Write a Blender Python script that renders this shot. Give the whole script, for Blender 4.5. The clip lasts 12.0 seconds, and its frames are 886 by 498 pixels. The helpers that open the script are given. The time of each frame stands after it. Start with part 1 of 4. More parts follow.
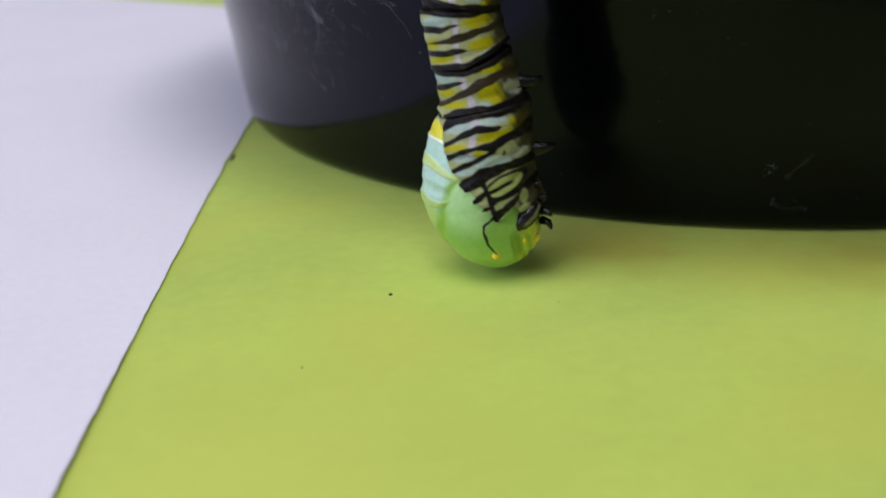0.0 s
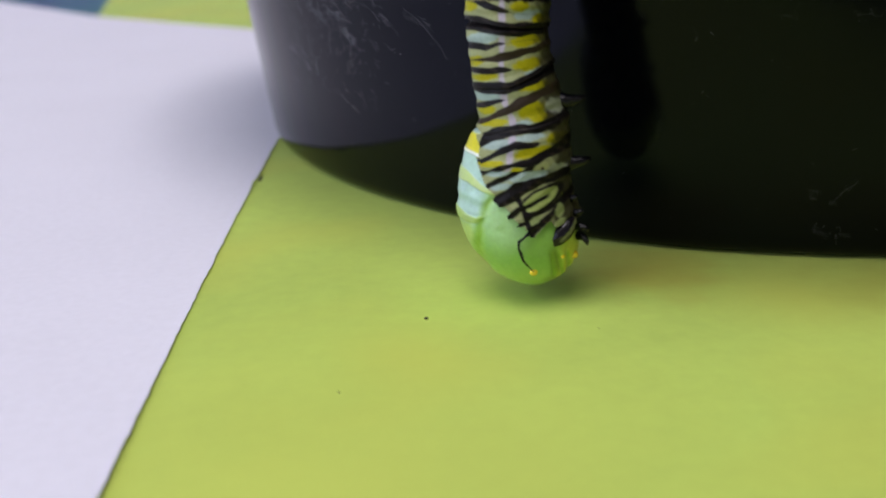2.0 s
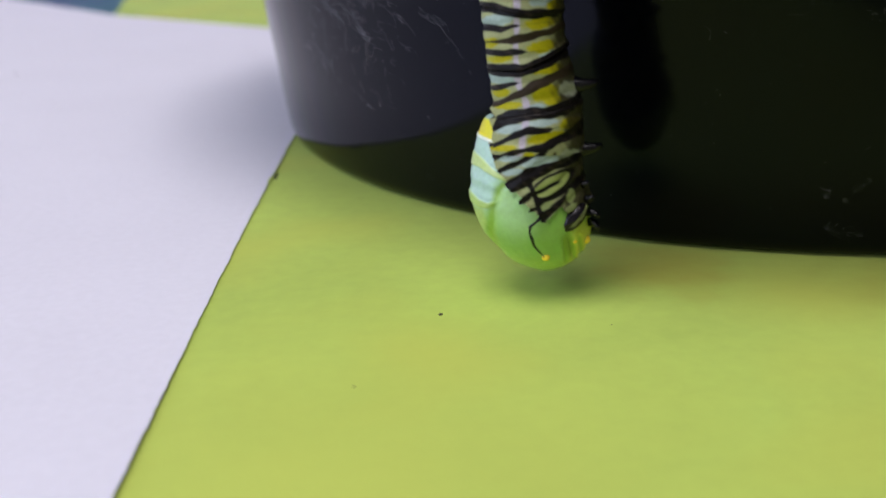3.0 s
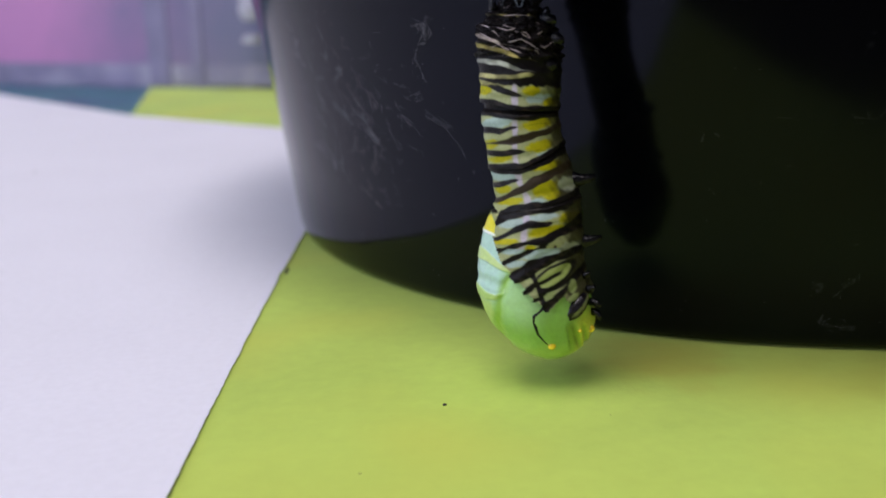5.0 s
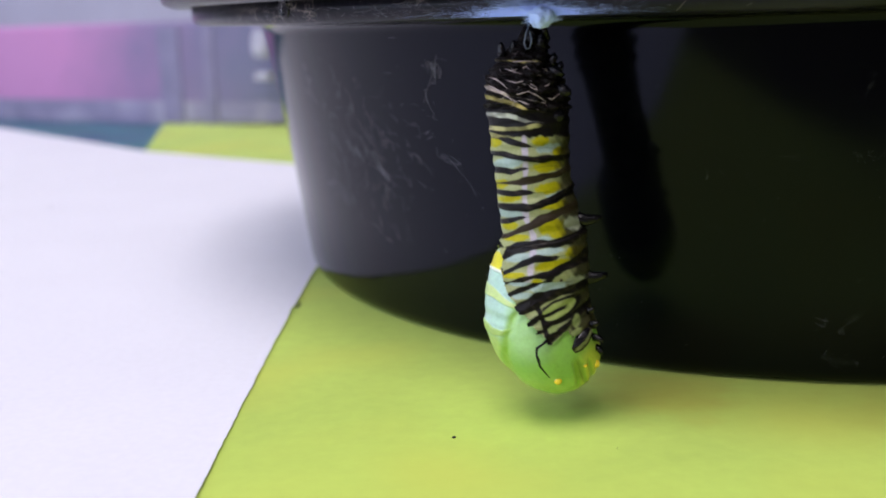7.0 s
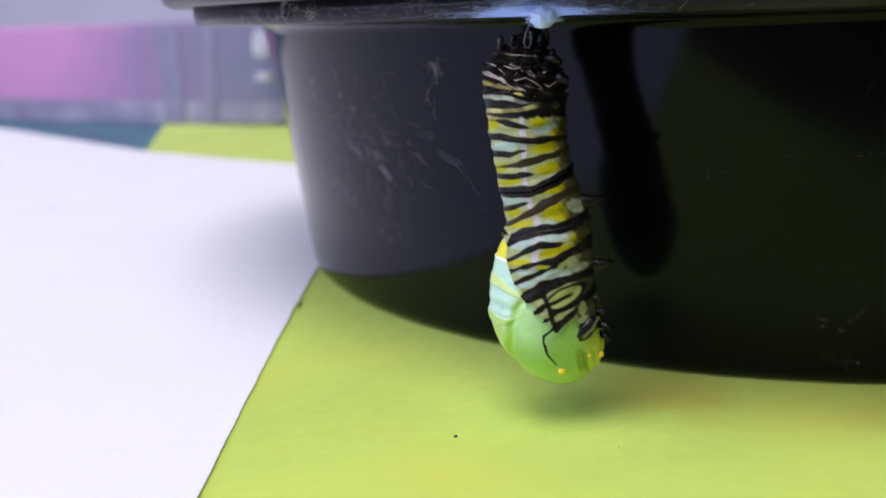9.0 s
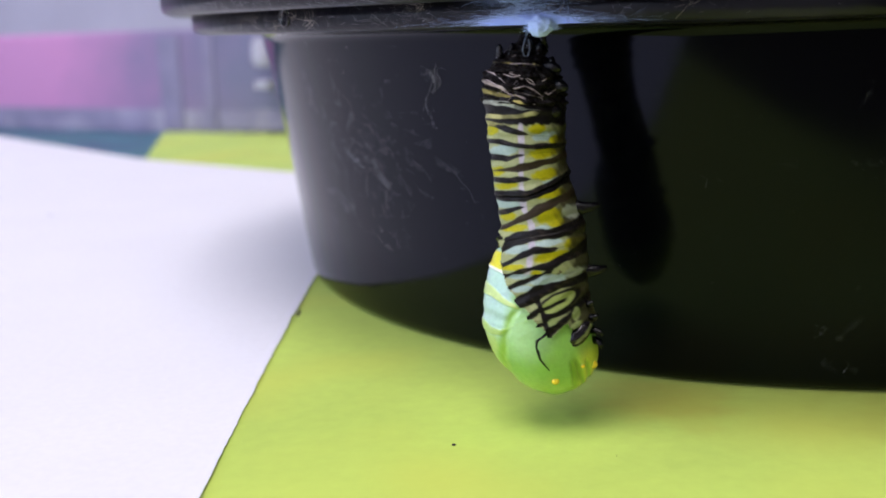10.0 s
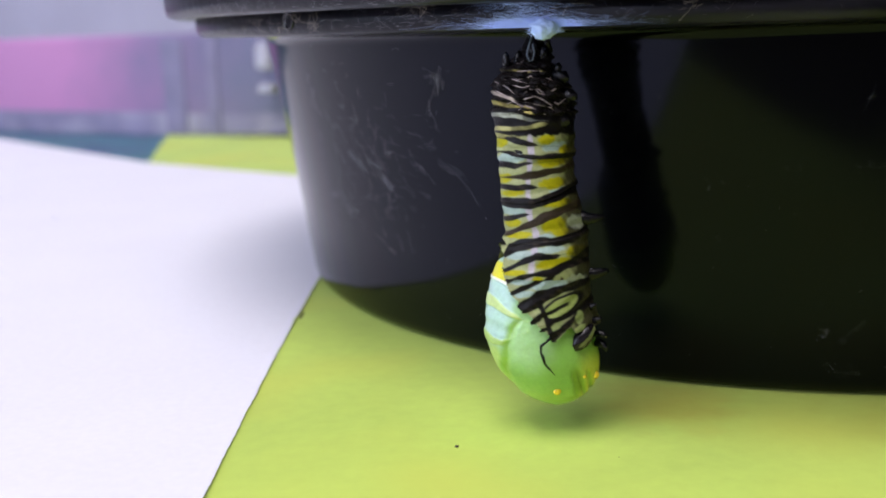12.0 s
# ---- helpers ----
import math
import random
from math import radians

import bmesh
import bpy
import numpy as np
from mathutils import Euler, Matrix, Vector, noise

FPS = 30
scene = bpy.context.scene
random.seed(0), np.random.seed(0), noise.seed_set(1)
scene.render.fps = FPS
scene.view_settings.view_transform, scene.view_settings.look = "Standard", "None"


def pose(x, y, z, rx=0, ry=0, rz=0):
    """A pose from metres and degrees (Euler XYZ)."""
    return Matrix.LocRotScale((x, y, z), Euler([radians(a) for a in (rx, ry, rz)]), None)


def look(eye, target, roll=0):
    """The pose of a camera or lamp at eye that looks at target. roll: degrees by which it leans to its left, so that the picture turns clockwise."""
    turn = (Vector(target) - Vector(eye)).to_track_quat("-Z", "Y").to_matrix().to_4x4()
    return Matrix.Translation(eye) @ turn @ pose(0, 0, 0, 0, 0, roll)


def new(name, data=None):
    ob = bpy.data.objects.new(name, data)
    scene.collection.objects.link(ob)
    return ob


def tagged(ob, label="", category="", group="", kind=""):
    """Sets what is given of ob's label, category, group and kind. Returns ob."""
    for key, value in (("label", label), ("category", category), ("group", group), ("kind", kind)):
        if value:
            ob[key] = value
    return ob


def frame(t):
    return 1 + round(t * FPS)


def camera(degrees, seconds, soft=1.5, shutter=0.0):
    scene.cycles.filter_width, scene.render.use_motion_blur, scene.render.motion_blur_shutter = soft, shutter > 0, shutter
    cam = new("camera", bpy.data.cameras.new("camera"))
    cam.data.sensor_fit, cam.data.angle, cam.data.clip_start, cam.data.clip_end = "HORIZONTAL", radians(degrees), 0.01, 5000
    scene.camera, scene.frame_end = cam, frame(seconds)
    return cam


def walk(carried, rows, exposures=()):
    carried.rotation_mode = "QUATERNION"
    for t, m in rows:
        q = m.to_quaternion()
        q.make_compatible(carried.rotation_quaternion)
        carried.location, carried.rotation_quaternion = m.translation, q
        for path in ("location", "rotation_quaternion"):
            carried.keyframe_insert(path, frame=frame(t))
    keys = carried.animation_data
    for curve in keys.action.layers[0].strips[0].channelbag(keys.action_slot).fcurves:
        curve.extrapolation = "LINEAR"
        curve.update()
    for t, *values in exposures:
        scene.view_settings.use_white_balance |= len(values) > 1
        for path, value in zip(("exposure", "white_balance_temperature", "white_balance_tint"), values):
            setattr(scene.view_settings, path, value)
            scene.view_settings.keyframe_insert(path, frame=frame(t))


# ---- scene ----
MM = 0.001

# ---------------------------------------------------------------- camera
cam = camera(43.3, 12.0, soft=1.8)
cam.data.dof.use_dof = True
cam.data.dof.focus_distance = 0.120
cam.data.dof.aperture_fstop = 28

# seconds, eye in millimetres, heading, tilt and lean in degrees
EYES = [
    (0.0, 15.31, 17.91, 43.24, -2.08, -20.27, 2.59),
    (0.2, 14.92, 18.25, 42.95, -2.28, -20.10, 2.35),
    (0.3, 14.29, 18.96, 43.20, -2.50, -19.60, 2.10),
    (0.4, 13.50, 16.60, 42.85, -1.80, -17.50, 1.90),
    (0.5, 13.29, 15.80, 42.65, -1.66, -17.12, 1.86),
    (1.0, 12.67, 21.66, 42.38, -2.00, -19.00, 2.05),
    (1.5, 12.91, 20.45, 42.43, -1.81, -18.92, 2.16),
    (2.0, 12.76, 20.04, 42.38, -1.54, -18.94, 2.14),
    (2.5, 12.62, 19.39, 42.44, -1.07, -19.00, 2.12),
    (4.5, 12.75, 17.27, 43.06, -0.63, -17.16, 2.16),
    (5.0, 13.00, 14.66, 43.46, -0.54, -14.00, 2.12),
    (5.5, 12.92, 13.91, 43.70, -0.27, -13.44, 2.11),
    (6.0, 12.83, 12.74, 43.58, -0.14, -12.65, 2.04),
    (6.5, 12.86, 11.95, 43.95, -0.13, -11.83, 2.09),
    (7.0, 12.98, 12.35, 43.99, -0.10, -12.17, 2.07),
    (9.0, 12.79, 11.99, 43.96, -0.10, -12.14, 2.06),
    (9.5, 12.86, 11.89, 44.07, -0.08, -11.98, 2.10),
    (10.0, 12.99, 12.04, 44.03, -0.12, -11.76, 2.12),
    (10.5, 13.05, 12.14, 44.08, -0.12, -11.70, 2.09),
    (11.0, 12.90, 11.55, 43.95, -0.16, -11.32, 2.04),
    (11.5, 12.96, 11.59, 44.03, -0.10, -11.47, 2.06),
    (12.0, 12.89, 11.70, 43.87, -0.01, -11.54, 2.03),
]
walk(cam, [(t, pose(x * MM, y * MM, z * MM, 90 + tilt, 0, yaw) @ pose(0, 0, 0, 0, 0, -lean))
           for t, x, y, z, yaw, tilt, lean in EYES],
     exposures=[(0.0, -0.56), (2.5, -0.53), (4.5, -0.53), (6.0, -0.33), (9.0, -0.12), (12.0, -0.12)])

# ---------------------------------------------------------------- light
world = bpy.data.worlds.new("sky")
scene.world = world
world.use_nodes = True
wn = world.node_tree.nodes
sky = wn.new("ShaderNodeTexSky")
sky.sky_type = "NISHITA"
sky.sun_disc = False
sky.sun_elevation = radians(40)
sky.sun_rotation = radians(-60)
world.node_tree.links.new(sky.outputs[0], wn["Background"].inputs[0])
wn["Background"].inputs[1].default_value = 0.1

def area_light(name, energy, colour, size, size_y, eye, target):
    data = bpy.data.lights.new(name, "AREA")
    data.shape, data.size, data.size_y, data.energy, data.color = "RECTANGLE", size, size_y, energy, colour
    ob = new(name, data)
    ob.matrix_world = look(eye, target)
    return ob


# broad ceiling panel, and the bluish daylight of a low window
area_light("ceiling_light_glow", 24.5, (1.0, 0.91, 0.95), 1.35, 1.35, (-0.38, -0.40, 1.70), (-0.38, -0.399, 0.0))
area_light("window_daylight", 23, (0.66, 0.73, 1.0), 1.7, 1.1, (-1.24, -0.50, 0.72), (0.3, -0.40, 0.2))


# ---------------------------------------------------------------- materials
def material(name, base, rough=0.6, metal=0.0, vary=0.12, scale=60.0, bump=0.0, bump_scale=400.0, fine=0.06,
             fine_scale=900.0, coat=0.0, sub=0.0, sub_radius=(0.002, 0.0015, 0.0008), spec=0.5, tint=None, attr=""):
    """A surface with blotches and grain; attr: name of a colour attribute that holds the base colour."""
    m = bpy.data.materials.new(name)
    m.use_nodes = True
    nt = m.node_tree
    n, ln = nt.nodes, nt.links
    b = n["Principled BSDF"]
    co = n.new("ShaderNodeTexCoord")
    if attr:
        src = n.new("ShaderNodeAttribute")
        src.attribute_name = attr
        src = src.outputs["Color"]
    else:
        src = n.new("ShaderNodeRGB")
        src.outputs[0].default_value = (*base, 1)
        src = src.outputs[0]
    for amount, sc, detail in ((vary, scale, 4.0), (fine, fine_scale, 2.0)):
        if amount <= 0:
            continue
        tex = n.new("ShaderNodeTexNoise")
        tex.inputs["Scale"].default_value = sc
        tex.inputs["Detail"].default_value = detail
        ln.new(co.outputs["Object"], tex.inputs["Vector"])
        ramp = n.new("ShaderNodeMapRange")
        ramp.inputs["From Min"].default_value, ramp.inputs["From Max"].default_value = 0.25, 0.75
        ramp.inputs["To Min"].default_value, ramp.inputs["To Max"].default_value = 1 - amount, 1 + amount
        ln.new(tex.outputs["Fac"], ramp.inputs["Value"])
        mul = n.new("ShaderNodeMix")
        mul.data_type, mul.blend_type = "RGBA", "MULTIPLY"
        mul.inputs["Factor"].default_value = 1
        ln.new(src, mul.inputs[6])
        ln.new(ramp.outputs[0], mul.inputs[7])
        src = mul.outputs[2]
    if tint:
        tex = n.new("ShaderNodeTexNoise")
        tex.inputs["Scale"].default_value = scale * 0.6
        ln.new(co.outputs["Object"], tex.inputs["Vector"])
        mix = n.new("ShaderNodeMix")
        mix.data_type = "RGBA"
        ramp = n.new("ShaderNodeMapRange")
        ramp.inputs["From Min"].default_value, ramp.inputs["From Max"].default_value = 0.5, 0.75
        ln.new(tex.outputs["Fac"], ramp.inputs["Value"])
        ln.new(ramp.outputs[0], mix.inputs["Factor"])
        ln.new(src, mix.inputs[6])
        mix.inputs[7].default_value = (*tint, 1)
        src = mix.outputs[2]
    ln.new(src, b.inputs["Base Color"])
    b.inputs["Roughness"].default_value = rough
    b.inputs["Metallic"].default_value = metal
    b.inputs["Specular IOR Level"].default_value = spec
    b.inputs["Coat Weight"].default_value = coat
    b.inputs["Coat Roughness"].default_value = 0.12
    if sub:
        b.inputs["Subsurface Weight"].default_value = sub
        b.inputs["Subsurface Radius"].default_value = sub_radius
        b.inputs["Subsurface Scale"].default_value = 1.0
    if bump:
        tex = n.new("ShaderNodeTexNoise")
        tex.inputs["Scale"].default_value = bump_scale
        tex.inputs["Detail"].default_value = 4
        ln.new(co.outputs["Object"], tex.inputs["Vector"])
        bp = n.new("ShaderNodeBump")
        bp.inputs["Strength"].default_value = bump
        bp.inputs["Distance"].default_value = 0.0004
        ln.new(tex.outputs["Fac"], bp.inputs["Height"])
        ln.new(bp.outputs[0], b.inputs["Normal"])
    return m


PLASTIC = material("black_plastic", (0.0012, 0.0014, 0.0020), 0.12, spec=0.195, vary=0.25, scale=40, bump=0.02, bump_scale=300)


def smudge(m, low, high, scale, stretch):
    """Uneven polish: the roughness wanders between low and high."""
    n, ln = m.node_tree.nodes, m.node_tree.links
    co, mp, tex, ramp = (n.new(k) for k in ("ShaderNodeTexCoord", "ShaderNodeMapping", "ShaderNodeTexNoise", "ShaderNodeMapRange"))
    mp.inputs["Scale"].default_value = stretch
    tex.inputs["Scale"].default_value, tex.inputs["Detail"].default_value = scale, 8
    ramp.inputs["From Min"].default_value, ramp.inputs["From Max"].default_value = 0.45, 0.72
    ramp.inputs["To Min"].default_value, ramp.inputs["To Max"].default_value = low, high
    ln.new(co.outputs["Object"], mp.inputs[0])
    ln.new(mp.outputs[0], tex.inputs["Vector"])
    ln.new(tex.outputs["Fac"], ramp.inputs["Value"])
    ln.new(ramp.outputs[0], n["Principled BSDF"].inputs["Roughness"])


PLASTIC.node_tree.nodes["Principled BSDF"].inputs["Specular Tint"].default_value = (0.67, 0.73, 1.0, 1)
smudge(PLASTIC, 0.11, 0.17, 90, (1, 1, 0.6))
RIM_PLASTIC = material("dusty_black_plastic", (0.006, 0.006, 0.010), 0.28, spec=0.2, vary=0.4, scale=120, bump=0.3, bump_scale=700,
                       tint=(0.020, 0.018, 0.026))
LIME = material("lime_card", (0.455, 0.600, 0.105), 0.75, vary=0.10, scale=42, bump=0.07, bump_scale=1500, fine=0.04, fine_scale=500, tint=(0.53, 0.585, 0.090))


def stain_or_light(m, x, y, near, far, colour):
    """A faint brownish stain, or a painted pool of light, round a spot, with a ragged rim."""
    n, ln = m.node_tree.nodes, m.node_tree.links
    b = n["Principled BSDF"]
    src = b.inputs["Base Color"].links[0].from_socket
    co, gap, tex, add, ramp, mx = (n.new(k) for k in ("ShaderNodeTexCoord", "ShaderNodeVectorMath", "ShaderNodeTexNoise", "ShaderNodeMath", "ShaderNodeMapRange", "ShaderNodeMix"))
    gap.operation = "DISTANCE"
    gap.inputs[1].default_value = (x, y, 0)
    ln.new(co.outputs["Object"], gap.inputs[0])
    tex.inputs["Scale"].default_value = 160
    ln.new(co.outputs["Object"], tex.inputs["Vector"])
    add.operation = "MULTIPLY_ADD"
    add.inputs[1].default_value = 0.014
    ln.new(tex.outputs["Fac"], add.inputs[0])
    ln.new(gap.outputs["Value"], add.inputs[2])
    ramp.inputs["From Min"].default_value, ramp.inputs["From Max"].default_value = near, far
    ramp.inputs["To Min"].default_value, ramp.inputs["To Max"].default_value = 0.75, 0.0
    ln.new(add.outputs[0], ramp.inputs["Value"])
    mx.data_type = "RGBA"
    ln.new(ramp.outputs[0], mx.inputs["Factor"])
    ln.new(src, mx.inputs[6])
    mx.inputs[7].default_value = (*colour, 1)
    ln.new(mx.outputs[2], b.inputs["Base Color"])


LIME.node_tree.nodes["Principled BSDF"].inputs["Sheen Weight"].default_value = 0.18
LIME.node_tree.nodes["Principled BSDF"].inputs["Sheen Roughness"].default_value = 0.25
stain_or_light(LIME, 0.0385, 0.1345, 0.007, 0.018, (0.42, 0.37, 0.05))
stain_or_light(LIME, 0.0640, 0.1260, 0.008, 0.018, (0.42, 0.44, 0.06))
# brighter front-left of the card: light painted as a paler yellow green
stain_or_light(LIME, 0.004, 0.088, 0.010, 0.046, (0.54, 0.63, 0.105))
WHITE = material("white_paper", (0.74, 0.74, 0.80), 0.8, vary=0.02, scale=30, bump=0.06, bump_scale=1200, fine=0.02)
TEAL = material("teal_mat", (0.055, 0.16, 0.215), 0.6, vary=0.3, scale=50, bump=0.1, tint=(0.045, 0.075, 0.18))
PLASTER = material("wall_plaster", (0.62, 0.60, 0.62), 0.9, vary=0.04, scale=3, bump=0.1, bump_scale=60)
DARK_WOOD = material("dark_table_wood", (0.045, 0.032, 0.024), 0.45, vary=0.35, scale=8, bump=0.2, bump_scale=90)
WOOD = material("floor_wood", (0.25, 0.16, 0.1), 0.5, vary=0.3, scale=4)
BIN = material("frosted_plastic", (0.29, 0.28, 0.41), 0.45, vary=0.18, scale=14)


def pink_show_through():
    """Pink at one end that fades to dull purple and grey blue, like contents seen through the box."""
    m = material("pink_show_through", (0.5, 0.3, 0.5), 0.85, vary=0, fine=0, bump=0.3, bump_scale=120)
    n, ln = m.node_tree.nodes, m.node_tree.links
    co, sep, tex, add, ramp = (n.new(k) for k in ("ShaderNodeTexCoord", "ShaderNodeSeparateXYZ", "ShaderNodeTexNoise", "ShaderNodeMath", "ShaderNodeValToRGB"))
    tex.inputs["Scale"].default_value = 40
    ln.new(co.outputs["Object"], sep.inputs[0])
    ln.new(co.outputs["Object"], tex.inputs["Vector"])
    add.operation = "MULTIPLY_ADD"
    add.inputs[1].default_value, add.inputs[2].default_value = 4.6, 0.42
    ln.new(sep.outputs[0], add.inputs[0])
    wob = n.new("ShaderNodeMath")
    wob.operation = "MULTIPLY_ADD"
    wob.inputs[1].default_value = 0.25
    ln.new(tex.outputs["Fac"], wob.inputs[0])
    ln.new(add.outputs[0], wob.inputs[2])
    el = ramp.color_ramp.elements
    el[0].position, el[0].color = 0.52, (0.47, 0.22, 0.42, 1)
    el[1].position, el[1].color = 1.0, (0.155, 0.155, 0.25, 1)
    mid = el.new(0.80)
    mid.color = (0.23, 0.175, 0.30, 1)
    ln.new(wob.outputs[0], ramp.inputs[0])
    ln.new(ramp.outputs[0], n["Principled BSDF"].inputs["Base Color"])
    return m


PINK_PANEL = pink_show_through()
TISSUE = material("white_tissue", (0.42, 0.41, 0.50), 0.9, vary=0.1, scale=60)
SILK = material("white_silk", (0.52, 0.68, 1.0), 0.7, vary=0.05, bump=0.6, bump_scale=2500)
SILK.node_tree.nodes["Principled BSDF"].inputs["Sheen Weight"].default_value = 1.0
SILK.node_tree.nodes["Principled BSDF"].inputs["Sheen Roughness"].default_value = 0.35
SILK.node_tree.nodes["Principled BSDF"].inputs["Sheen Tint"].default_value = (0.6, 0.75, 1.0, 1)
GLASS = material("window_glass", (0.95, 0.97, 1.0), 0.02, vary=0, fine=0)
GLASS.node_tree.nodes["Principled BSDF"].inputs["Transmission Weight"].default_value = 1.0
RIB = material("box_rib", (0.19, 0.175, 0.275), 0.5, vary=0.2, scale=60)
GLOW = material("lamp_diffuser", (0.9, 0.9, 0.9), 0.6, vary=0.02)
GLOW.node_tree.nodes["Principled BSDF"].inputs["Emission Color"].default_value = (1.0, 0.97, 1.0, 1)
GLOW.node_tree.nodes["Principled BSDF"].inputs["Emission Strength"].default_value = 4.0
STRIP = material("mottled_paper", (0.22, 0.205, 0.31), 0.8, vary=0.25, scale=45, tint=(0.42, 0.40, 0.49))
LID = material("pale_grey_plastic", (0.32, 0.31, 0.385), 0.4, vary=0.15, scale=14)
FLUFF = material("pale_silk", (0.30, 0.29, 0.33), 0.7, vary=0.3, scale=300)
BROWN_FLUFF = material("brown_lint", (0.30, 0.26, 0.23), 0.8, vary=0.4, scale=500)
HOLE = material("dark_hole", (0.003, 0.003, 0.006), 0.2, vary=0.2)
SHEEN_SILK = material("blue_sheen_silk", (0.45, 0.60, 1.0), 0.5, vary=0.2, scale=400)
SPECK = material("dark_speck", (0.02, 0.018, 0.01), 0.7)


# ---------------------------------------------------------------- building helpers
def mesh_object(name, bm, mat, parent=None, label="", smooth=False):
    me = bpy.data.meshes.new(name)
    bm.to_mesh(me)
    bm.free()
    if mat:
        me.materials.append(mat)
    if smooth:
        me.polygons.foreach_set("use_smooth", [True] * len(me.polygons))
    ob = new(name, me)
    if parent:
        ob.parent = parent
    if label:
        ob["label"] = label
    return ob


part = mesh_object


def box(bm, x0, y0, z0, x1, y1, z1):
    v = [bm.verts.new(p) for p in ((x0, y0, z0), (x1, y0, z0), (x1, y1, z0), (x0, y1, z0),
                                   (x0, y0, z1), (x1, y0, z1), (x1, y1, z1), (x0, y1, z1))]
    for f in ((3, 2, 1, 0), (4, 5, 6, 7), (0, 1, 5, 4), (1, 2, 6, 5), (2, 3, 7, 6), (3, 0, 4, 7)):
        bm.faces.new([v[i] for i in f])


def lathe(profile, steps=256, closed=True):
    """Turns a profile of (radius, height) round the z axis; closed joins its end to its start."""
    bm = bmesh.new()
    rings = []
    for i in range(steps):
        a = 2 * math.pi * i / steps
        rings.append([bm.verts.new((r * math.cos(a), r * math.sin(a), z)) for r, z in profile])
    n = len(profile)
    for i in range(steps):
        p, q = rings[i], rings[(i + 1) % steps]
        for j in range(n if closed else n - 1):
            k = (j + 1) % n
            bm.faces.new((p[j], q[j], q[k], p[k]))
    bmesh.ops.recalc_face_normals(bm, faces=bm.faces)
    return bm


def sheet(outline, z0, z1, rough=0.0, step=0.002):
    """A flat sheet with that outline, its edges a little uneven."""
    pts = []
    for i, (x, y) in enumerate(outline):
        x2, y2 = outline[(i + 1) % len(outline)]
        n = max(1, min(120, int(math.hypot(x2 - x, y2 - y) / step))) if rough else 1
        for k in range(n):
            u, v = x + (x2 - x) * k / n, y + (y2 - y) * k / n
            if rough and k:
                u += rough * noise.noise((u * 220, v * 220, 1.0)) + 0.5 * rough * noise.noise((u * 700, v * 700, 4.0))
                v += rough * noise.noise((u * 220, v * 220, 7.0))
            pts.append((u, v))
    bm = bmesh.new()
    lo = [bm.verts.new((u, v, z0)) for u, v in pts]
    hi = [bm.verts.new((u, v, z1)) for u, v in pts]
    bm.faces.new(hi)
    bm.faces.new(lo[::-1])
    for i in range(len(pts)):
        j = (i + 1) % len(pts)
        bm.faces.new((lo[i], lo[j], hi[j], hi[i]))
    bmesh.ops.recalc_face_normals(bm, faces=bm.faces)
    return bm


# ---------------------------------------------------------------- room
def room():
    bm = bmesh.new()
    box(bm, -1.4, -2.2, -0.80, 2.5, 2.2, -0.75)
    tagged(mesh_object("floor", bm, WOOD), "brown wooden floor of the room", "floor", kind="structure")
    bm = bmesh.new()
    box(bm, -1.3, -2.2, 1.75, 2.5, 2.2, 1.80)
    tagged(mesh_object("ceiling", bm, PLASTER), "plain white plaster ceiling", "ceiling", kind="structure")
    for name, b in (("wall_north", (-1.4, 2.2, -0.8, 2.6, 2.3, 1.8)), ("wall_south", (-1.4, -2.3, -0.8, 2.6, -2.2, 1.8)),
                    ("wall_east", (2.5, -2.2, -0.8, 2.6, 2.2, 1.8))):
        bm = bmesh.new()
        box(bm, *b)
        tagged(mesh_object(name, bm, PLASTER), "plain pale plaster wall of the room", "wall", kind="structure")
    bm = bmesh.new()
    for b in ((-2.2, -0.8, 2.2, 0.14), (-2.2, 1.32, 2.2, 1.8), (-2.2, 0.14, -1.40, 1.32), (0.40, 0.14, 2.2, 1.32)):
        box(bm, -1.4, b[0], b[1], -1.3, b[2], b[3])
    tagged(mesh_object("wall_west", bm, PLASTER), "pale plaster wall with a wide window opening", "wall", kind="structure")



def window():
    w = new("window_1")
    tagged(w, "wide white framed window in the pale wall", "window", kind="structure")
    for b in ((-1.40, 0.14, 0.40, 0.18), (-1.40, 1.28, 0.40, 1.32), (-1.40, 0.18, -1.36, 1.28), (0.36, 0.18, 0.40, 1.28), (-0.52, 0.18, -0.48, 1.28)):
        bm = bmesh.new()
        box(bm, -1.38, b[0], b[1], -1.33, b[2], b[3])
        part("frame_bar", bm, PLASTER, w)
    for y0, y1 in ((-1.36, -0.52), (-0.48, 0.36)):
        bm = bmesh.new()
        box(bm, -1.357, y0, 0.18, -1.353, y1, 1.28)
        part("pane", bm, GLASS, w).visible_shadow = False


def ceiling_light():
    c = new("ceiling_light")
    c.location = (-0.38, -0.40, 1.75)
    tagged(c, "flat square ceiling lamp with a glowing diffuser", "ceiling lamp")
    bm = bmesh.new()
    for b in ((-0.55, -0.55, 0.55, -0.51), (-0.55, 0.51, 0.55, 0.55), (-0.55, -0.51, -0.51, 0.51), (0.51, -0.51, 0.55, 0.51)):
        box(bm, b[0], b[1], -0.045, b[2], b[3], 0.0)
    part("frame", bm, PLASTER, c)
    bm = bmesh.new()
    box(bm, -0.51, -0.51, -0.035, 0.51, 0.51, -0.03)
    part("diffuser", bm, GLOW, c)


room()
window()
ceiling_light()


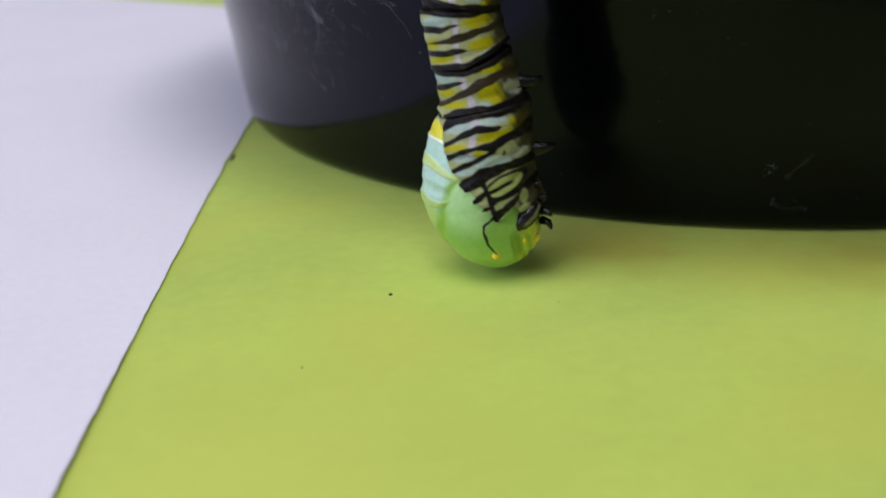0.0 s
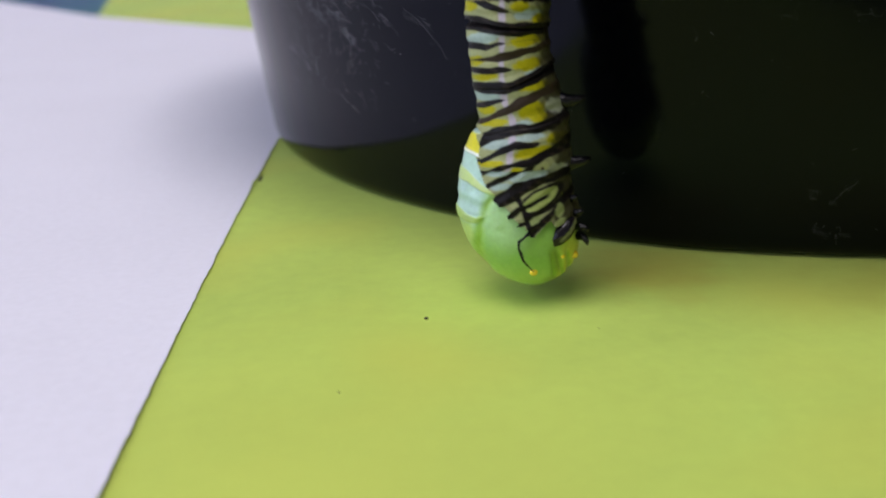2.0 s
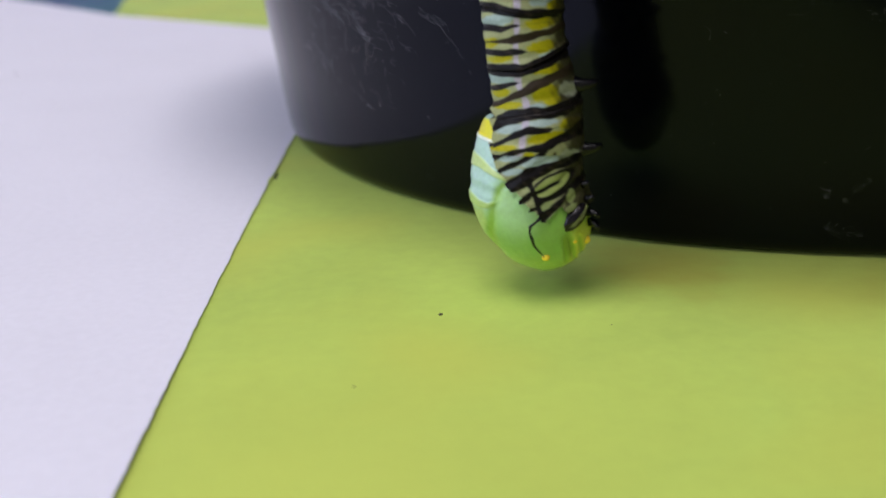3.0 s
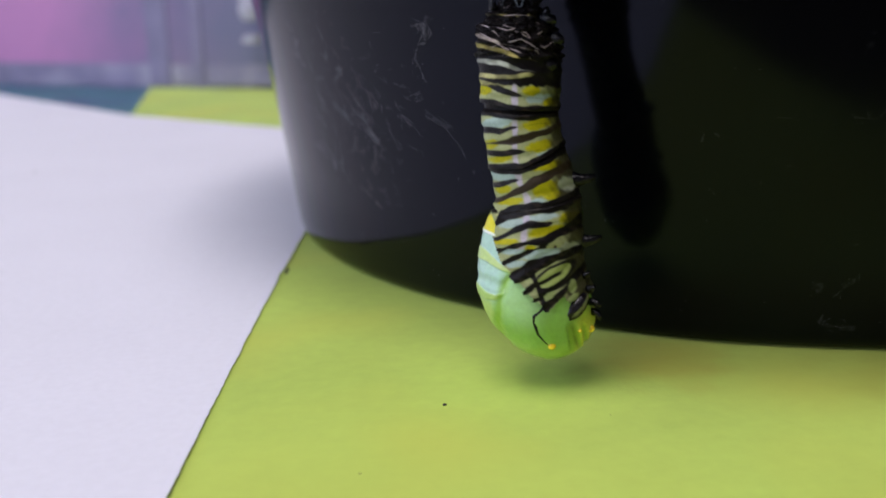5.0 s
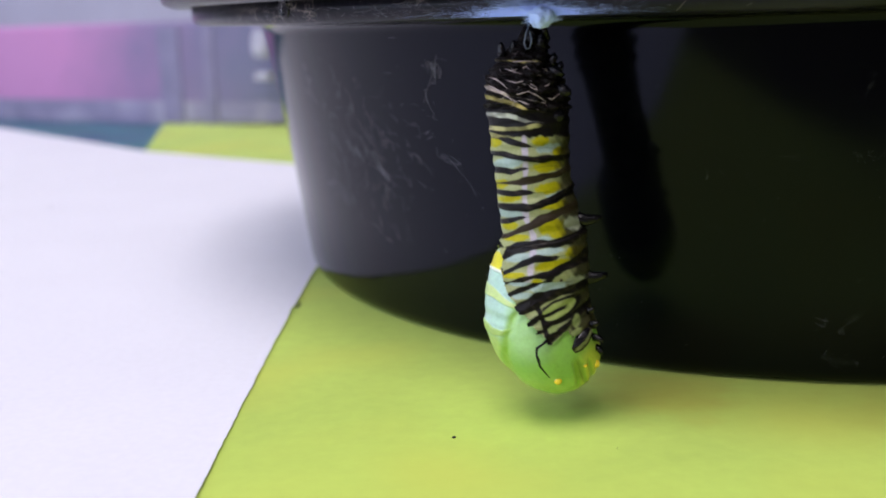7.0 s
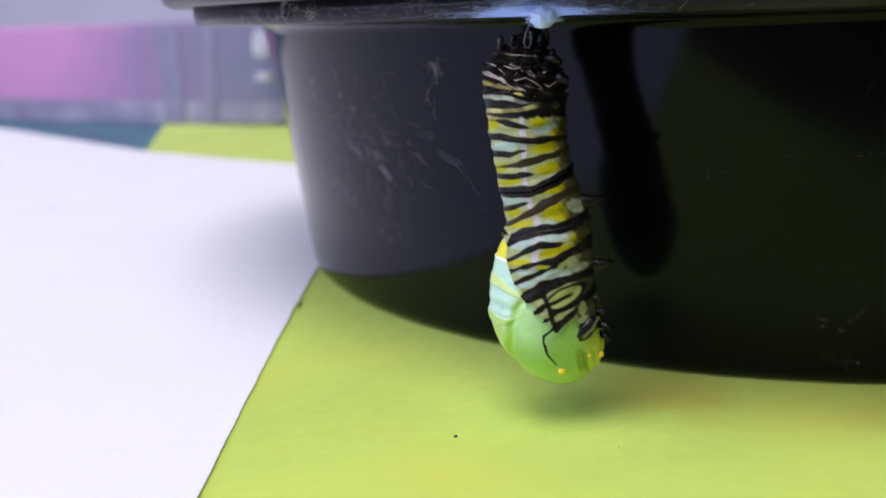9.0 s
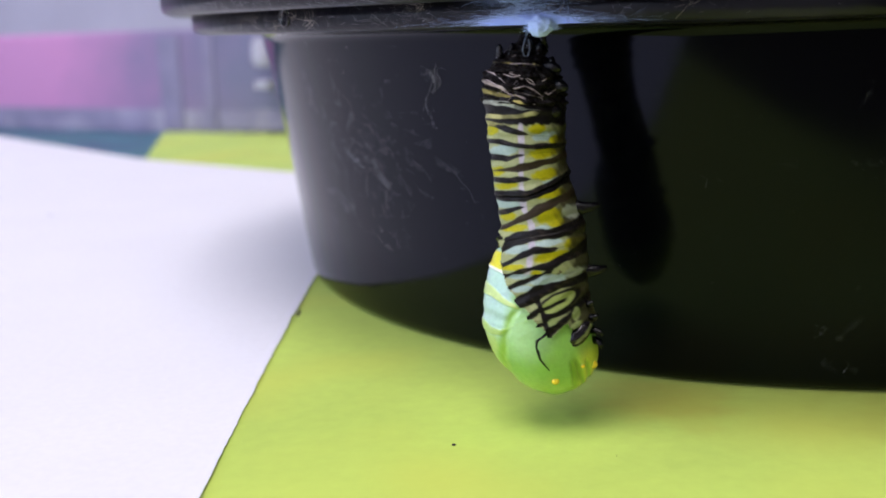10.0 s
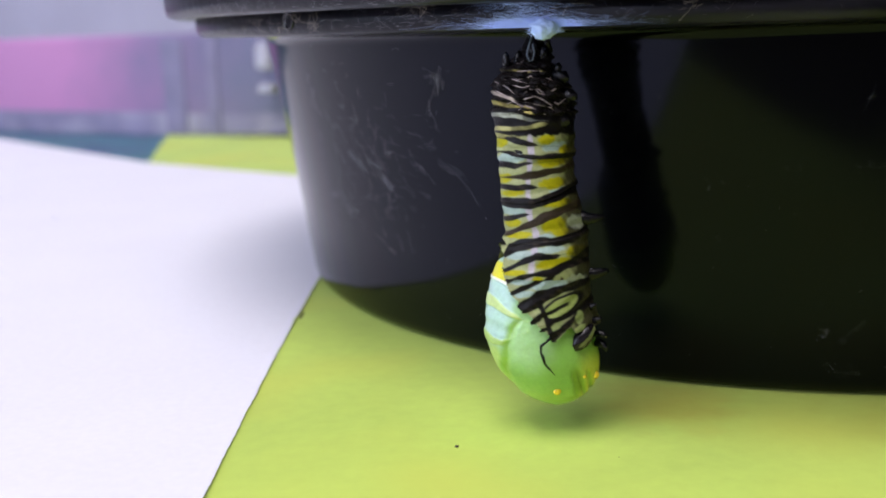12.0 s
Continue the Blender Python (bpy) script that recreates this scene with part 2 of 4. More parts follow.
def table():
    top = new("table")
    tagged(top, "dark stained wooden table under the mat and sheets", "table")
    bm = bmesh.new()
    box(bm, -0.7, -0.45, -0.03, 0.7, 0.75, -0.0021)
    part("tabletop", bm, DARK_WOOD, top)
    for x in (-0.64, 0.64):
        for y in (-0.39, 0.69):
            bm = bmesh.new()
            box(bm, x - 0.03, y - 0.03, -0.75, x + 0.03, y + 0.03, -0.03)
            part("leg", bm, WOOD, top)


table()

# ---------------------------------------------------------------- sheets on the table
tagged(mesh_object("cutting_mat", sheet([(-0.52, 0.14), (0.36, 0.14), (0.36, 0.70), (-0.52, 0.70)], -0.0021, -0.0009), TEAL),
       "teal green cutting mat lying on the table", "mat")
# front edge cut short: dark table mirrored in the tub replaces shaded card
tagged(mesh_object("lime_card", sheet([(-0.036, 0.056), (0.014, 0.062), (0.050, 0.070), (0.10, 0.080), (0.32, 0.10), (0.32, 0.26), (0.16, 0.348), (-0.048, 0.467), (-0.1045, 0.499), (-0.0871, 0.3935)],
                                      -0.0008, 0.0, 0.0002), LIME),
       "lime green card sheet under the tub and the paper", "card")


def paper_sheet():
    """White paper over the card: rough cut edge that lifts towards the front, far edge cut slantwise."""
    bm = bmesh.new()
    nx = 70
    rows = np.concatenate([np.linspace(-0.14, 0.07, 60), np.linspace(0.07, 0.19, 420)[1:], np.linspace(0.19, 0.40, 110)[1:]]).tolist()
    ny = len(rows) - 1
    tops = []
    for j in range(ny + 1):
        y = rows[j]
        far = y > 0.222
        left = -0.42
        edge = -0.01075 + 0.147 * (min(max(y, 0.06), 0.21) - 0.100) ** 2
        edge -= 0.25 * max(0.0, 0.084 - y)
        edge += 0.00020 * noise.noise((y * 160, 3.0, 0)) + 0.00012 * noise.noise((y * 700, 9.0, 0)) + 0.00006 * noise.noise((y * 2200, 4.0, 0))
        edge -= 0.0003 * math.exp(-((y - 0.1765) / 0.0020) ** 2)
        row = []
        for i in range(nx + 1):
            u = (i / nx) ** 1.8
            x = edge + (left - edge) * u
            # beyond the tub the rows fan out to the slanting far edge
            yy = y
            if y > 0.20:
                f = (y - 0.20) / 0.20
                rim = 0.3451 + (-0.0319 - x) * 0.84 if x > -0.0866 else 0.3910 + (-0.0866 - x) * 1.195 if x > -0.180 else 0.5026 - (-0.180 - x) * 0.83
                yy = 0.20 + f * (max(rim, 0.24) - 0.20)
            lift = 0.00005 + 0.00022 * math.exp(-((x - edge) / 0.012) ** 2) * max(0.0, min(1.0, (0.130 - y) / 0.035)) ** 1.5
            row.append(bm.verts.new((x, yy, 0.00015 + lift + 0.00010 * noise.noise((x * 30, yy * 30, 5.0)) * (1 if x < -0.02 else 0))))
        tops.append(row)
    for j in range(ny):
        for i in range(nx):
            bm.faces.new((tops[j][i], tops[j + 1][i], tops[j + 1][i + 1], tops[j][i + 1]))
    rim = [tops[0][i] for i in range(nx + 1)] + [tops[j][nx] for j in range(1, ny + 1)] + [tops[ny][i] for i in range(nx - 1, -1, -1)] + [tops[j][0] for j in range(ny - 1, 0, -1)]
    low = [bm.verts.new((v.co.x - (0.00006 if v.co.x > -0.02 else 0.0), v.co.y, max(0.00003, v.co.z - 0.00012))) for v in rim]
    for k in range(len(rim)):
        q = (k + 1) % len(rim)
        bm.faces.new((rim[k], low[k], low[q], rim[q]))
    bmesh.ops.recalc_face_normals(bm, faces=bm.faces)
    return tagged(mesh_object("paper_sheet", bm, WHITE, smooth=False), "large white paper sheet with a rough edge lying over the card", "paper")


paper_sheet()


def speck(x, y, z, r, flat=0.6, long=1.0):
    bm = bmesh.new()
    bmesh.ops.create_icosphere(bm, subdivisions=2, radius=r)
    for v in bm.verts:
        v.co *= 1 + 0.3 * noise.noise(v.co * 4 / r)
        v.co.z *= flat
        v.co.y *= long
    ob = part("crumb", bm, SPECK)
    ob.location = (x, y, z + r * flat * 0.5)
    return tagged(ob, "tiny dark crumb or shade sliver lying on the sheet", "crumb", group="crumbs on the sheets")


speck(0.0136, 0.1224, 0.0, 0.00022)
speck(0.0057, 0.1069, 0.0, 0.00010)
# long dark sliver added for the shadowed gap along the paper edge
speck(-0.0093, 0.1790, 0.0, 0.00026, 0.15, 8.0)
speck(0.0300, 0.1180, 0.0, 0.00006)
speck(-0.0812, 0.2796, 0.0002, 0.0004, 0.15)

# ---------------------------------------------------------------- black tub
TUB = Vector((0.0786, 0.2205, 0.0))
R0, TAPER, RIM_Z = 0.0893, 0.1338, 0.0426


def wall_radius(z):
    """The wall leans out, and more so towards the flange."""
    return R0 + TAPER * z + 1.0 * max(0.0, z - 0.012) ** 2


def tub():
    t = new("plastic_tub")
    t.location = TUB
    tagged(t, "round glossy black plastic tub standing on the lime card", "tub")
    out = [(R0 - 0.0020, 0.0001), (R0 - 0.0009, 0.0003), (R0 - 0.0002, 0.0009), (R0 + 0.0002, 0.0020), (R0 + 0.0006, 0.0048)]
    out += [(wall_radius(z), z)
            for z in (0.0085, 0.009, *(0.0115 + 0.0018 * k for k in range(17)))]
    # hollow curve up to the flange
    out += [(wall_radius(0.0410), 0.0410), (wall_radius(0.0417), 0.0417), (0.0962, 0.0421), (0.0966, 0.0424), (0.0975, 0.0426), (0.0984, 0.0426)]
    inner = [(r - 0.0011, z + 0.0011) for r, z in out][::-1]
    part("body", lathe([(0.001, 0.0002)] + out + inner + [(0.001, 0.0014)], 320), PLASTIC, t, smooth=True)
    part("flange", lathe([(0.0972, 0.0424), (0.1060, RIM_Z), (0.1068, RIM_Z + 0.0004), (0.1071, RIM_Z + 0.0012), (0.1072, RIM_Z + 0.0030),
                          (0.0972, RIM_Z + 0.0032)], 320), RIM_PLASTIC, t, "dusty black flange under the lip", smooth=True)
    part("lip", lathe([(0.1000, RIM_Z + 0.0031), (0.1104, RIM_Z + 0.0029), (0.1116, RIM_Z + 0.0034), (0.1119, RIM_Z + 0.0045), (0.1119, RIM_Z + 0.0080),
                       (0.1108, RIM_Z + 0.0092), (0.1085, RIM_Z + 0.0095), (0.1000, RIM_Z + 0.0090)], 320), RIM_PLASTIC, t,
         "thick dusty black lip", smooth=True)
    return t


TUB_OB = tub()


def cushion(sx, sy, sz, seed, power=0.45, cuts=5, rough=0.06):
    """A rounded, slightly crumpled block."""
    bm = bmesh.new()
    bmesh.ops.create_icosphere(bm, subdivisions=cuts, radius=1.0)
    for v in bm.verts:
        p = Vector([math.copysign(abs(c) ** power, c) for c in v.co])
        n = 1 + rough * noise.noise(v.co * 2.5 + Vector((seed, 0, 0))) + rough * 0.5 * noise.noise(v.co * 7 + Vector((0, seed, 0)))
        v.co = Vector((p.x * sx, p.y * sy, p.z * sz)) * n
    return bm


def storage_box():
    b = new("storage_box")
    b.matrix_world = pose(-0.146, 0.5150, -0.0009, 0, 0, -29.3)
    tagged(b, "pale lavender frosted plastic storage box with a lid", "storage box")
    bm = bmesh.new()
    box(bm, -0.36, 0.004, 0.0, 0.40, 0.20, 0.0345)
    bmesh.ops.bevel(bm, geom=bm.edges[:], offset=0.004, segments=3, affect="EDGES")
    part("body", bm, BIN, b)
    bm = bmesh.new()
    box(bm, -0.365, 0.0012, 0.0350, 0.405, 0.205, 0.085)
    bmesh.ops.bevel(bm, geom=bm.edges[:], offset=0.003, segments=3, affect="EDGES")
    part("lid", bm, LID, b, "pale grey lid of the box")
    for x, half in ((0.055, 0.006), (0.076, 0.003), (0.16, 0.004), (-0.30, 0.004)):
        bm = bmesh.new()
        box(bm, x - half, -0.0003, 0.001, x + half, 0.006, 0.0415)
        bmesh.ops.bevel(bm, geom=bm.edges[:], offset=0.0003, segments=1, affect="EDGES")
        part("rib", bm, RIB, b)


storage_box()


def beside_box(name, mat, x, y, z, size, seed, label, category, rough=0.06):
    ob = part(name, cushion(*size, seed, power=0.25 if category == "pouch" else 0.5, rough=rough), mat, smooth=True)
    ob.matrix_world = pose(-0.146, 0.5150, -0.0009, 0, 0, -29.3) @ pose(x, y, z + size[2])
    return tagged(ob, label, category)


# panel added outside the box for something pink behind its frosted wall
beside_box("pink_panel", PINK_PANEL, -0.004, 0.0025, 0.0090, (0.124, 0.0022, 0.0172), 3.0, "flat pink to dull purple panel standing in for the box contents", "pouch", 0.03)
beside_box("paper_strip", STRIP, -0.004, 0.0022, 0.0, (0.124, 0.0018, 0.0068), 9.0, "pale folded paper strip along the foot of the box", "paper", 0.1)
beside_box("tissue_wad", TISSUE, 0.1085, -0.006, 0.0285, (0.0034, 0.002, 0.0052), 6.0, "crumpled white tissue tucked beside the storage box", "tissue", 0.3)
beside_box("tissue_wad", TISSUE, 0.1095, -0.006, 0.0195, (0.0036, 0.003, 0.0017), 7.0, "crumpled white tissue tucked beside the storage box", "tissue", 0.3)


# ---------------------------------------------------------------- dust, fluff and dried silk on the tub
def strand(bm, pts, w):
    last = None
    for p in pts:
        ring = [bm.verts.new(p + Vector(d) * w) for d in ((0, 0, 1), (0.85, 0, -0.5), (-0.85, 0.3, -0.5))]
        if last:
            for q in range(3):
                bm.faces.new((last[q], last[(q + 1) % 3], ring[(q + 1) % 3], ring[q]))
        last = ring


def on_wall(deg, mm, off=0.00004):
    r = wall_radius(mm * MM) + off
    return Vector((r * math.cos(radians(deg)), r * math.sin(radians(deg)), mm * MM))


def on_ring(deg, mm, r):
    return Vector((r * math.cos(radians(deg)), r * math.sin(radians(deg)), mm * MM))


def wall_strand(points, w, fuzz, rng, spread=0.5, length=1.0, core=1.0):
    """A dried thread through (degrees, millimetres) on the wall, with loose fibres along it."""
    bm = bmesh.new()
    pts = []
    for (a, z), (a2, z2) in zip(points, points[1:]):
        for k in range(5):
            f = k / 5
            pts.append(on_wall(a + (a2 - a) * f + rng.gauss(0, 0.05), z + (z2 - z) * f + rng.gauss(0, 0.08)))
    strand(bm, pts, w * core)
    for _ in range(fuzz):
        a, z = points[rng.randrange(len(points))]
        a, z = a + rng.gauss(0, spread), z + rng.gauss(0, spread)
        da, dz = length * rng.gauss(0, 0.5), length * rng.gauss(0, 0.6)
        strand(bm, [on_wall(a + da * k / 3, z + dz * k / 3 + 0.08 * math.sin(k * 2 + a), 0.00006 + 0.0001 * (k % 2)) for k in range(4)], w * rng.uniform(0.3, 0.7))
    return tagged(part("silk_strand", bm, FLUFF, TUB_OB, "thin pale dried silk thread stuck to the wall"), kind="stuff")


def smear(points, count, rng):
    """A soft smear of dried silk: many fine fibres lying close together along a short way."""
    bm = bmesh.new()
    for _ in range(count):
        f = rng.random() * (len(points) - 1)
        k = min(int(f), len(points) - 2)
        (a, z), (a2, z2) = points[k], points[k + 1]
        f -= k
        a0, z0 = a + (a2 - a) * f + rng.gauss(0, 0.26), z + (z2 - z) * f + rng.gauss(0, 0.30)
        da, dz = (a2 - a) * 0.35 + rng.gauss(0, 0.12), (z2 - z) * 0.35 + rng.gauss(0, 0.16)
        strand(bm, [on_wall(a0 + da * q / 2, z0 + dz * q / 2, 0.00003 + 0.00005 * (q == 1)) for q in range(3)], rng.uniform(0.000003, 0.000010))
    return tagged(part("silk_smear", bm, FLUFF, TUB_OB, "soft pale smear of dried silk on the wall"), kind="stuff")


def fluff():
    rng = random.Random(11)
    W = 0.000015
    wall_strand([(226.6, 38.3), (226.3, 37.1), (225.6, 35.3), (224.9, 33.5), (224.7, 31.7)], W, 10, rng, 0.35)
    wall_strand([(225.9, 37.2), (226.2, 36.6), (226.1, 34.9), (225.5, 34.8)], W, 8, rng, 0.3)
    wall_strand([(224.8, 33.2), (225.4, 31.2), (225.2, 30.1)], W * 0.6, 3, rng, 0.4)
    wall_strand([(215.4, 25.9), (216.0, 25.2), (217.6, 23.3), (217.9, 21.4)], W, 16, rng, 0.7)
    wall_strand([(212.8, 25.1), (213.8, 24.4), (214.6, 23.6)], W * 1.2, 8, rng, 0.5)
    wall_strand([(208.2, 20.0), (209.6, 18.9), (211.0, 17.6), (211.5, 16.9)], W, 3, rng, 0.3)
    wall_strand([(225.8, 25.9), (227.0, 24.2), (228.2, 22.0), (228.6, 20.6)], W * 0.6, 4, rng, 0.6)
    wall_strand([(216.5, 12.8), (216.8, 12.4), (217.1, 12.3)], W * 1.3, 3, rng, 0.2)
    wall_strand([(256.6, 7.1), (257.1, 8.1), (257.6, 8.7), (258.0, 9.2)], W * 0.44, 26, rng, 0.22, 0.3, 0.3)
    wall_strand([(255.4, 8.1), (255.2, 7.5), (255.2, 7.0)], W * 0.48, 18, rng, 0.18, 0.3, 0.3)
    wall_strand([(255.6, 3.7), (256.2, 3.2), (256.9, 3.3), (257.6, 3.3)], W * 0.44, 40, rng, 0.3, 0.3, 0.25)
    wall_strand([(257.6, 36.0), (257.4, 34.6), (257.2, 33.7), (256.9, 33.6)], W * 0.41, 16, rng, 0.2, 0.3, 0.5)
    wall_strand([(257.1, 27.1), (257.9, 27.0), (258.7, 27.2)], W * 0.41, 18, rng, 0.3, 0.3, 0.3)
    wall_strand([(252.2, 27.1), (252.8, 27.0), (253.1, 27.1)], W * 0.24, 6, rng, 0.3, 0.35)
    wall_strand([(247.1, 24.5), (247.5, 24.8)], W * 0.55, 2, rng, 0.2)
    wall_strand([(207.0, 33.5), (207.4, 31.8), (207.9, 31.0)], W * 1.2, 6, rng, 0.4)
    for pts, n in ((((217.0, 23.4), (217.5, 22.8), (218.3, 21.8)), 60), (((212.3, 26.1), (213.0, 25.5), (213.9, 24.8)), 34), (((218.6, 28.0), (218.9, 27.2), (219.2, 26.4)), 26),
                   (((216.6, 25.6), (217.2, 24.7), (217.6, 24.2)), 26), (((215.8, 27.0), (216.5, 26.9)), 10), (((209.6, 17.7), (210.1, 17.2), (210.3, 16.6)), 34),
                   (((206.6, 19.4), (208.3, 18.4), (209.6, 17.6)), 20), (((218.1, 20.8), (217.9, 19.4), (217.3, 18.0)), 22), (((222.0, 25.6), (222.8, 24.8)), 12),
                   (((206.9, 34.9), (207.3, 34.0)), 22), (((206.7, 37.0), (206.9, 36.2)), 12), (((214.3, 31.4), (214.7, 30.3)), 14), (((223.2, 28.2), (224.6, 28.3)), 12),
                   (((225.0, 26.4), (225.6, 25.6), (226.9, 24.9)), 20), (((212.4, 33.2), (213.0, 32.4)), 10), (((225.6, 37.4), (226.0, 36.8)), 20), (((226.5, 37.6), (226.4, 36.2)), 26)):
        smear(pts, n + n // 3, rng)
    bm = bmesh.new()
    for _ in range(150):
        a, z = rng.uniform(208, 262), rng.uniform(3, 37)
        da, dz = rng.gauss(0, 0.12), rng.gauss(0, 0.2)
        strand(bm, [on_wall(a + da * k / 2, z + dz * k / 2) for k in range(3)], rng.uniform(0.000003, 0.000008))
    for _ in range(300):
        a, z = rng.gauss(215, 4.2), rng.gauss(25, 5.5)
        da, dz = rng.gauss(0.3, 0.35), rng.gauss(-0.5, 0.5)
        strand(bm, [on_wall(a + da * k / 2, z + dz * k / 2) for k in range(3)], rng.uniform(0.000004, 0.000009))
    tagged(part("fine_lint", bm, FLUFF, TUB_OB, "fine pale lint on the glossy wall"), kind="stuff")
    # lint on the flange and the lip
    bm = bmesh.new()
    for _ in range(900):
        on_lip = rng.random() < 0.7
        a = rng.choice((rng.uniform(200, 262), rng.gauss(214, 4), rng.gauss(231, 3)))
        r, z = (0.11195, rng.uniform(45.8, 50.5)) if on_lip else (0.10725, rng.uniform(43.4, 45.3))
        da, dz = rng.gauss(0, 0.5), rng.gauss(0, 0.4)
        strand(bm, [on_ring(a + da * k / 2, z + dz * k / 2, r + 0.00012 * (k == 1)) for k in range(3)], rng.uniform(0.000003, 0.000010))
    tagged(part("rim_lint", bm, FLUFF, TUB_OB, "brownish lint caught on the rim"), kind="stuff")
    for a, z, r, n, s in ((221.6, 43.9, 0.1073, 26, 0.35), (219.6, 45.0, 0.1074, 14, 0.5), (231.3, 45.5, 0.1075, 20, 0.6), (240.5, 45.1, 0.1074, 10, 0.3),
                          (247.3, 44.6, 0.1074, 14, 0.3), (214.0, 44.5, 0.1074, 26, 1.0), (217.6, 43.6, 0.1074, 14, 0.4)):
        bm = bmesh.new()
        for _ in range(n):
            b, c = a + rng.gauss(0, s), z + rng.gauss(0, 0.35)
            da, dz = rng.gauss(0, 0.5), rng.gauss(0, 0.5)
            strand(bm, [on_ring(b + da * k / 3, c + dz * k / 3, r + rng.uniform(0, 0.0003)) for k in range(4)], rng.uniform(0.000012, 0.00003))
        part("lint_tuft", bm, BROWN_FLUFF, TUB_OB, "tuft of pale brown lint on the rim")
    # small dark hole under the lip
    bm = lathe([(0.0001, -0.0003), (0.0011, -0.0003), (0.0013, 0.0001), (0.0009, 0.0002), (0.0007, -0.0001), (0.0001, -0.0001)], 24)
    hole = part("hole", bm, HOLE, TUB_OB, "small dark hole under the lip", smooth=True)
    hole.matrix_local = Matrix.Translation(on_ring(218.45, 44.6, 0.1072)) @ pose(0, 0, 0, 0, 0, 218.45) @ pose(0, 0, 0, 0, 90, 0)


fluff()

# ---------------------------------------------------------------- caterpillar
# The animal is laid out on a grid of about 17 units to the millimetre: x to its belly side, y down from the silk pad.
PAD = Vector((0.0239, 0.1311, 0.0426))
HANG = Matrix(((0.9993, -0.0037, 0.0372, PAD.x), (0.0, 0.9950, 0.0998, PAD.y), (-0.0374, -0.0998, 0.9943, PAD.z), (0, 0, 0, 1)))
UNIT = 0.0000600


def grid(x, y):
    """Metres in the animal's own space, x across and z up, of a point of the grid."""
    u, w = np.asarray(x, float) - 951, np.asarray(y, float) - 45
    return ((-0.033 + 0.05922 * u + 0.000565 * w + 3.24e-6 * u * w) * MM,
            (-0.055 + 0.000098 * u - 0.05823 * w - 3.24e-6 * w * w) * MM)


# body outline: y, back side, belly side
OUTLINE = np.array([
    (40, 934, 962), (60, 928, 966), (80, 922, 968), (100, 908, 972), (120, 885, 980), (150, 869, 1000), (172, 868, 1011), (200, 869, 1014),
    (250, 876, 1015), (300, 879, 1011), (350, 883, 1016), (385, 887, 1027), (420, 891, 1034), (440, 892, 1035), (452, 881, 1035),
    (464, 871, 1036), (480, 866, 1036), (500, 862, 1037), (530, 858, 1036), (560, 854, 1040), (590, 857, 1050), (620, 865, 1058), (645, 878, 1059),
    (668, 897, 1052), (685, 915, 1040), (698, 937, 1022), (706, 957, 1006), (711, 975, 992)])


def outline(y):
    """Middle and half width of the body, smoothed along its length."""
    k = np.linspace(-9, 9, 7)
    y = np.asarray(y, float)
    soft = np.clip((700 - y) / 40, 0, 1)
    lo = sum(np.interp(y + d * soft, OUTLINE[:, 0], OUTLINE[:, 1]) for d in k) / 7
    hi = sum(np.interp(y + d * soft, OUTLINE[:, 0], OUTLINE[:, 2]) for d in k) / 7
    return (lo + hi) / 2, (hi - lo) / 2


def smooth(a, b, x):
    t = np.clip((np.asarray(x, float) - a) / (b - a), 0, 1)
    return t * t * (3 - 2 * t)


def wobble(x, y, k=0.0):
    return (np.sin(x * 0.21 + y * 0.13 + k) + 0.7 * np.sin(x * 0.47 - y * 0.31 + 1 + k) + 0.15 * np.sin(x * 0.9 + y * 0.7 + 2 * k)) * 0.8


def band(x, y, pts, width=0.0, k=0.0):
    """How far each point lies within a band along pts, (x, y) or (x, y, width); ends inside the body taper."""
    px, py = [p[0] for p in pts], [p[1] for p in pts]
    c = np.interp(x, px, py)
    # bands go on round the flank past their ends
    slope_a = (py[1] - py[0]) / (px[1] - px[0])
    slope_b = (py[-1] - py[-2]) / (px[-1] - px[-2])
    c = np.where(x < px[0], py[0] + (x - px[0]) * slope_a * 0.6, c)
    c = np.where(x > px[-1], py[-1] + (x - px[-1]) * slope_b * 0.6, c)
    half = np.interp(x, px, [0.60 * p[2] if len(p) > 2 else 0.58 * width for p in pts]) * (1 + 0.12 * wobble(x * 0.45, y * 0.1, k))
    if px[0] > 892:
        half = half * smooth(px[0] - 3, px[0] + 5, x)
    if px[-1] < 998:
        half = half * (1 - smooth(px[-1] - 8, px[-1] + 3, x))
    return smooth(-1.1, 1.1, half - np.abs(y + 1.0 * wobble(x * 0.35, y * 0.1, k) - c))


# dark bands of the skin: across, down and width at points along each
UPPER_BANDS = (
    ((878, 251, 5), (902, 260, 10), (926, 269, 8), (944, 272, 3)),
    ((878, 283, 9), (900, 287, 10), (928, 293, 11), (962, 295, 12), (1000, 294, 12), (1015, 292, 12)),
    ((880, 314, 9), (905, 316, 9), (920, 312, 6), (936, 311, 2)),
    ((886, 337, 2), (905, 334, 6), (922, 334, 11), (950, 330, 11), (985, 322, 9), (1012, 313, 10)),
    ((882, 352, 9), (915, 354, 9), (943, 353, 5)),
    ((884, 378, 11), (930, 380, 13), (955, 372, 12), (990, 360, 12), (1018, 348, 16)),
    ((886, 409, 6), (905, 402, 8), (930, 395, 4)))
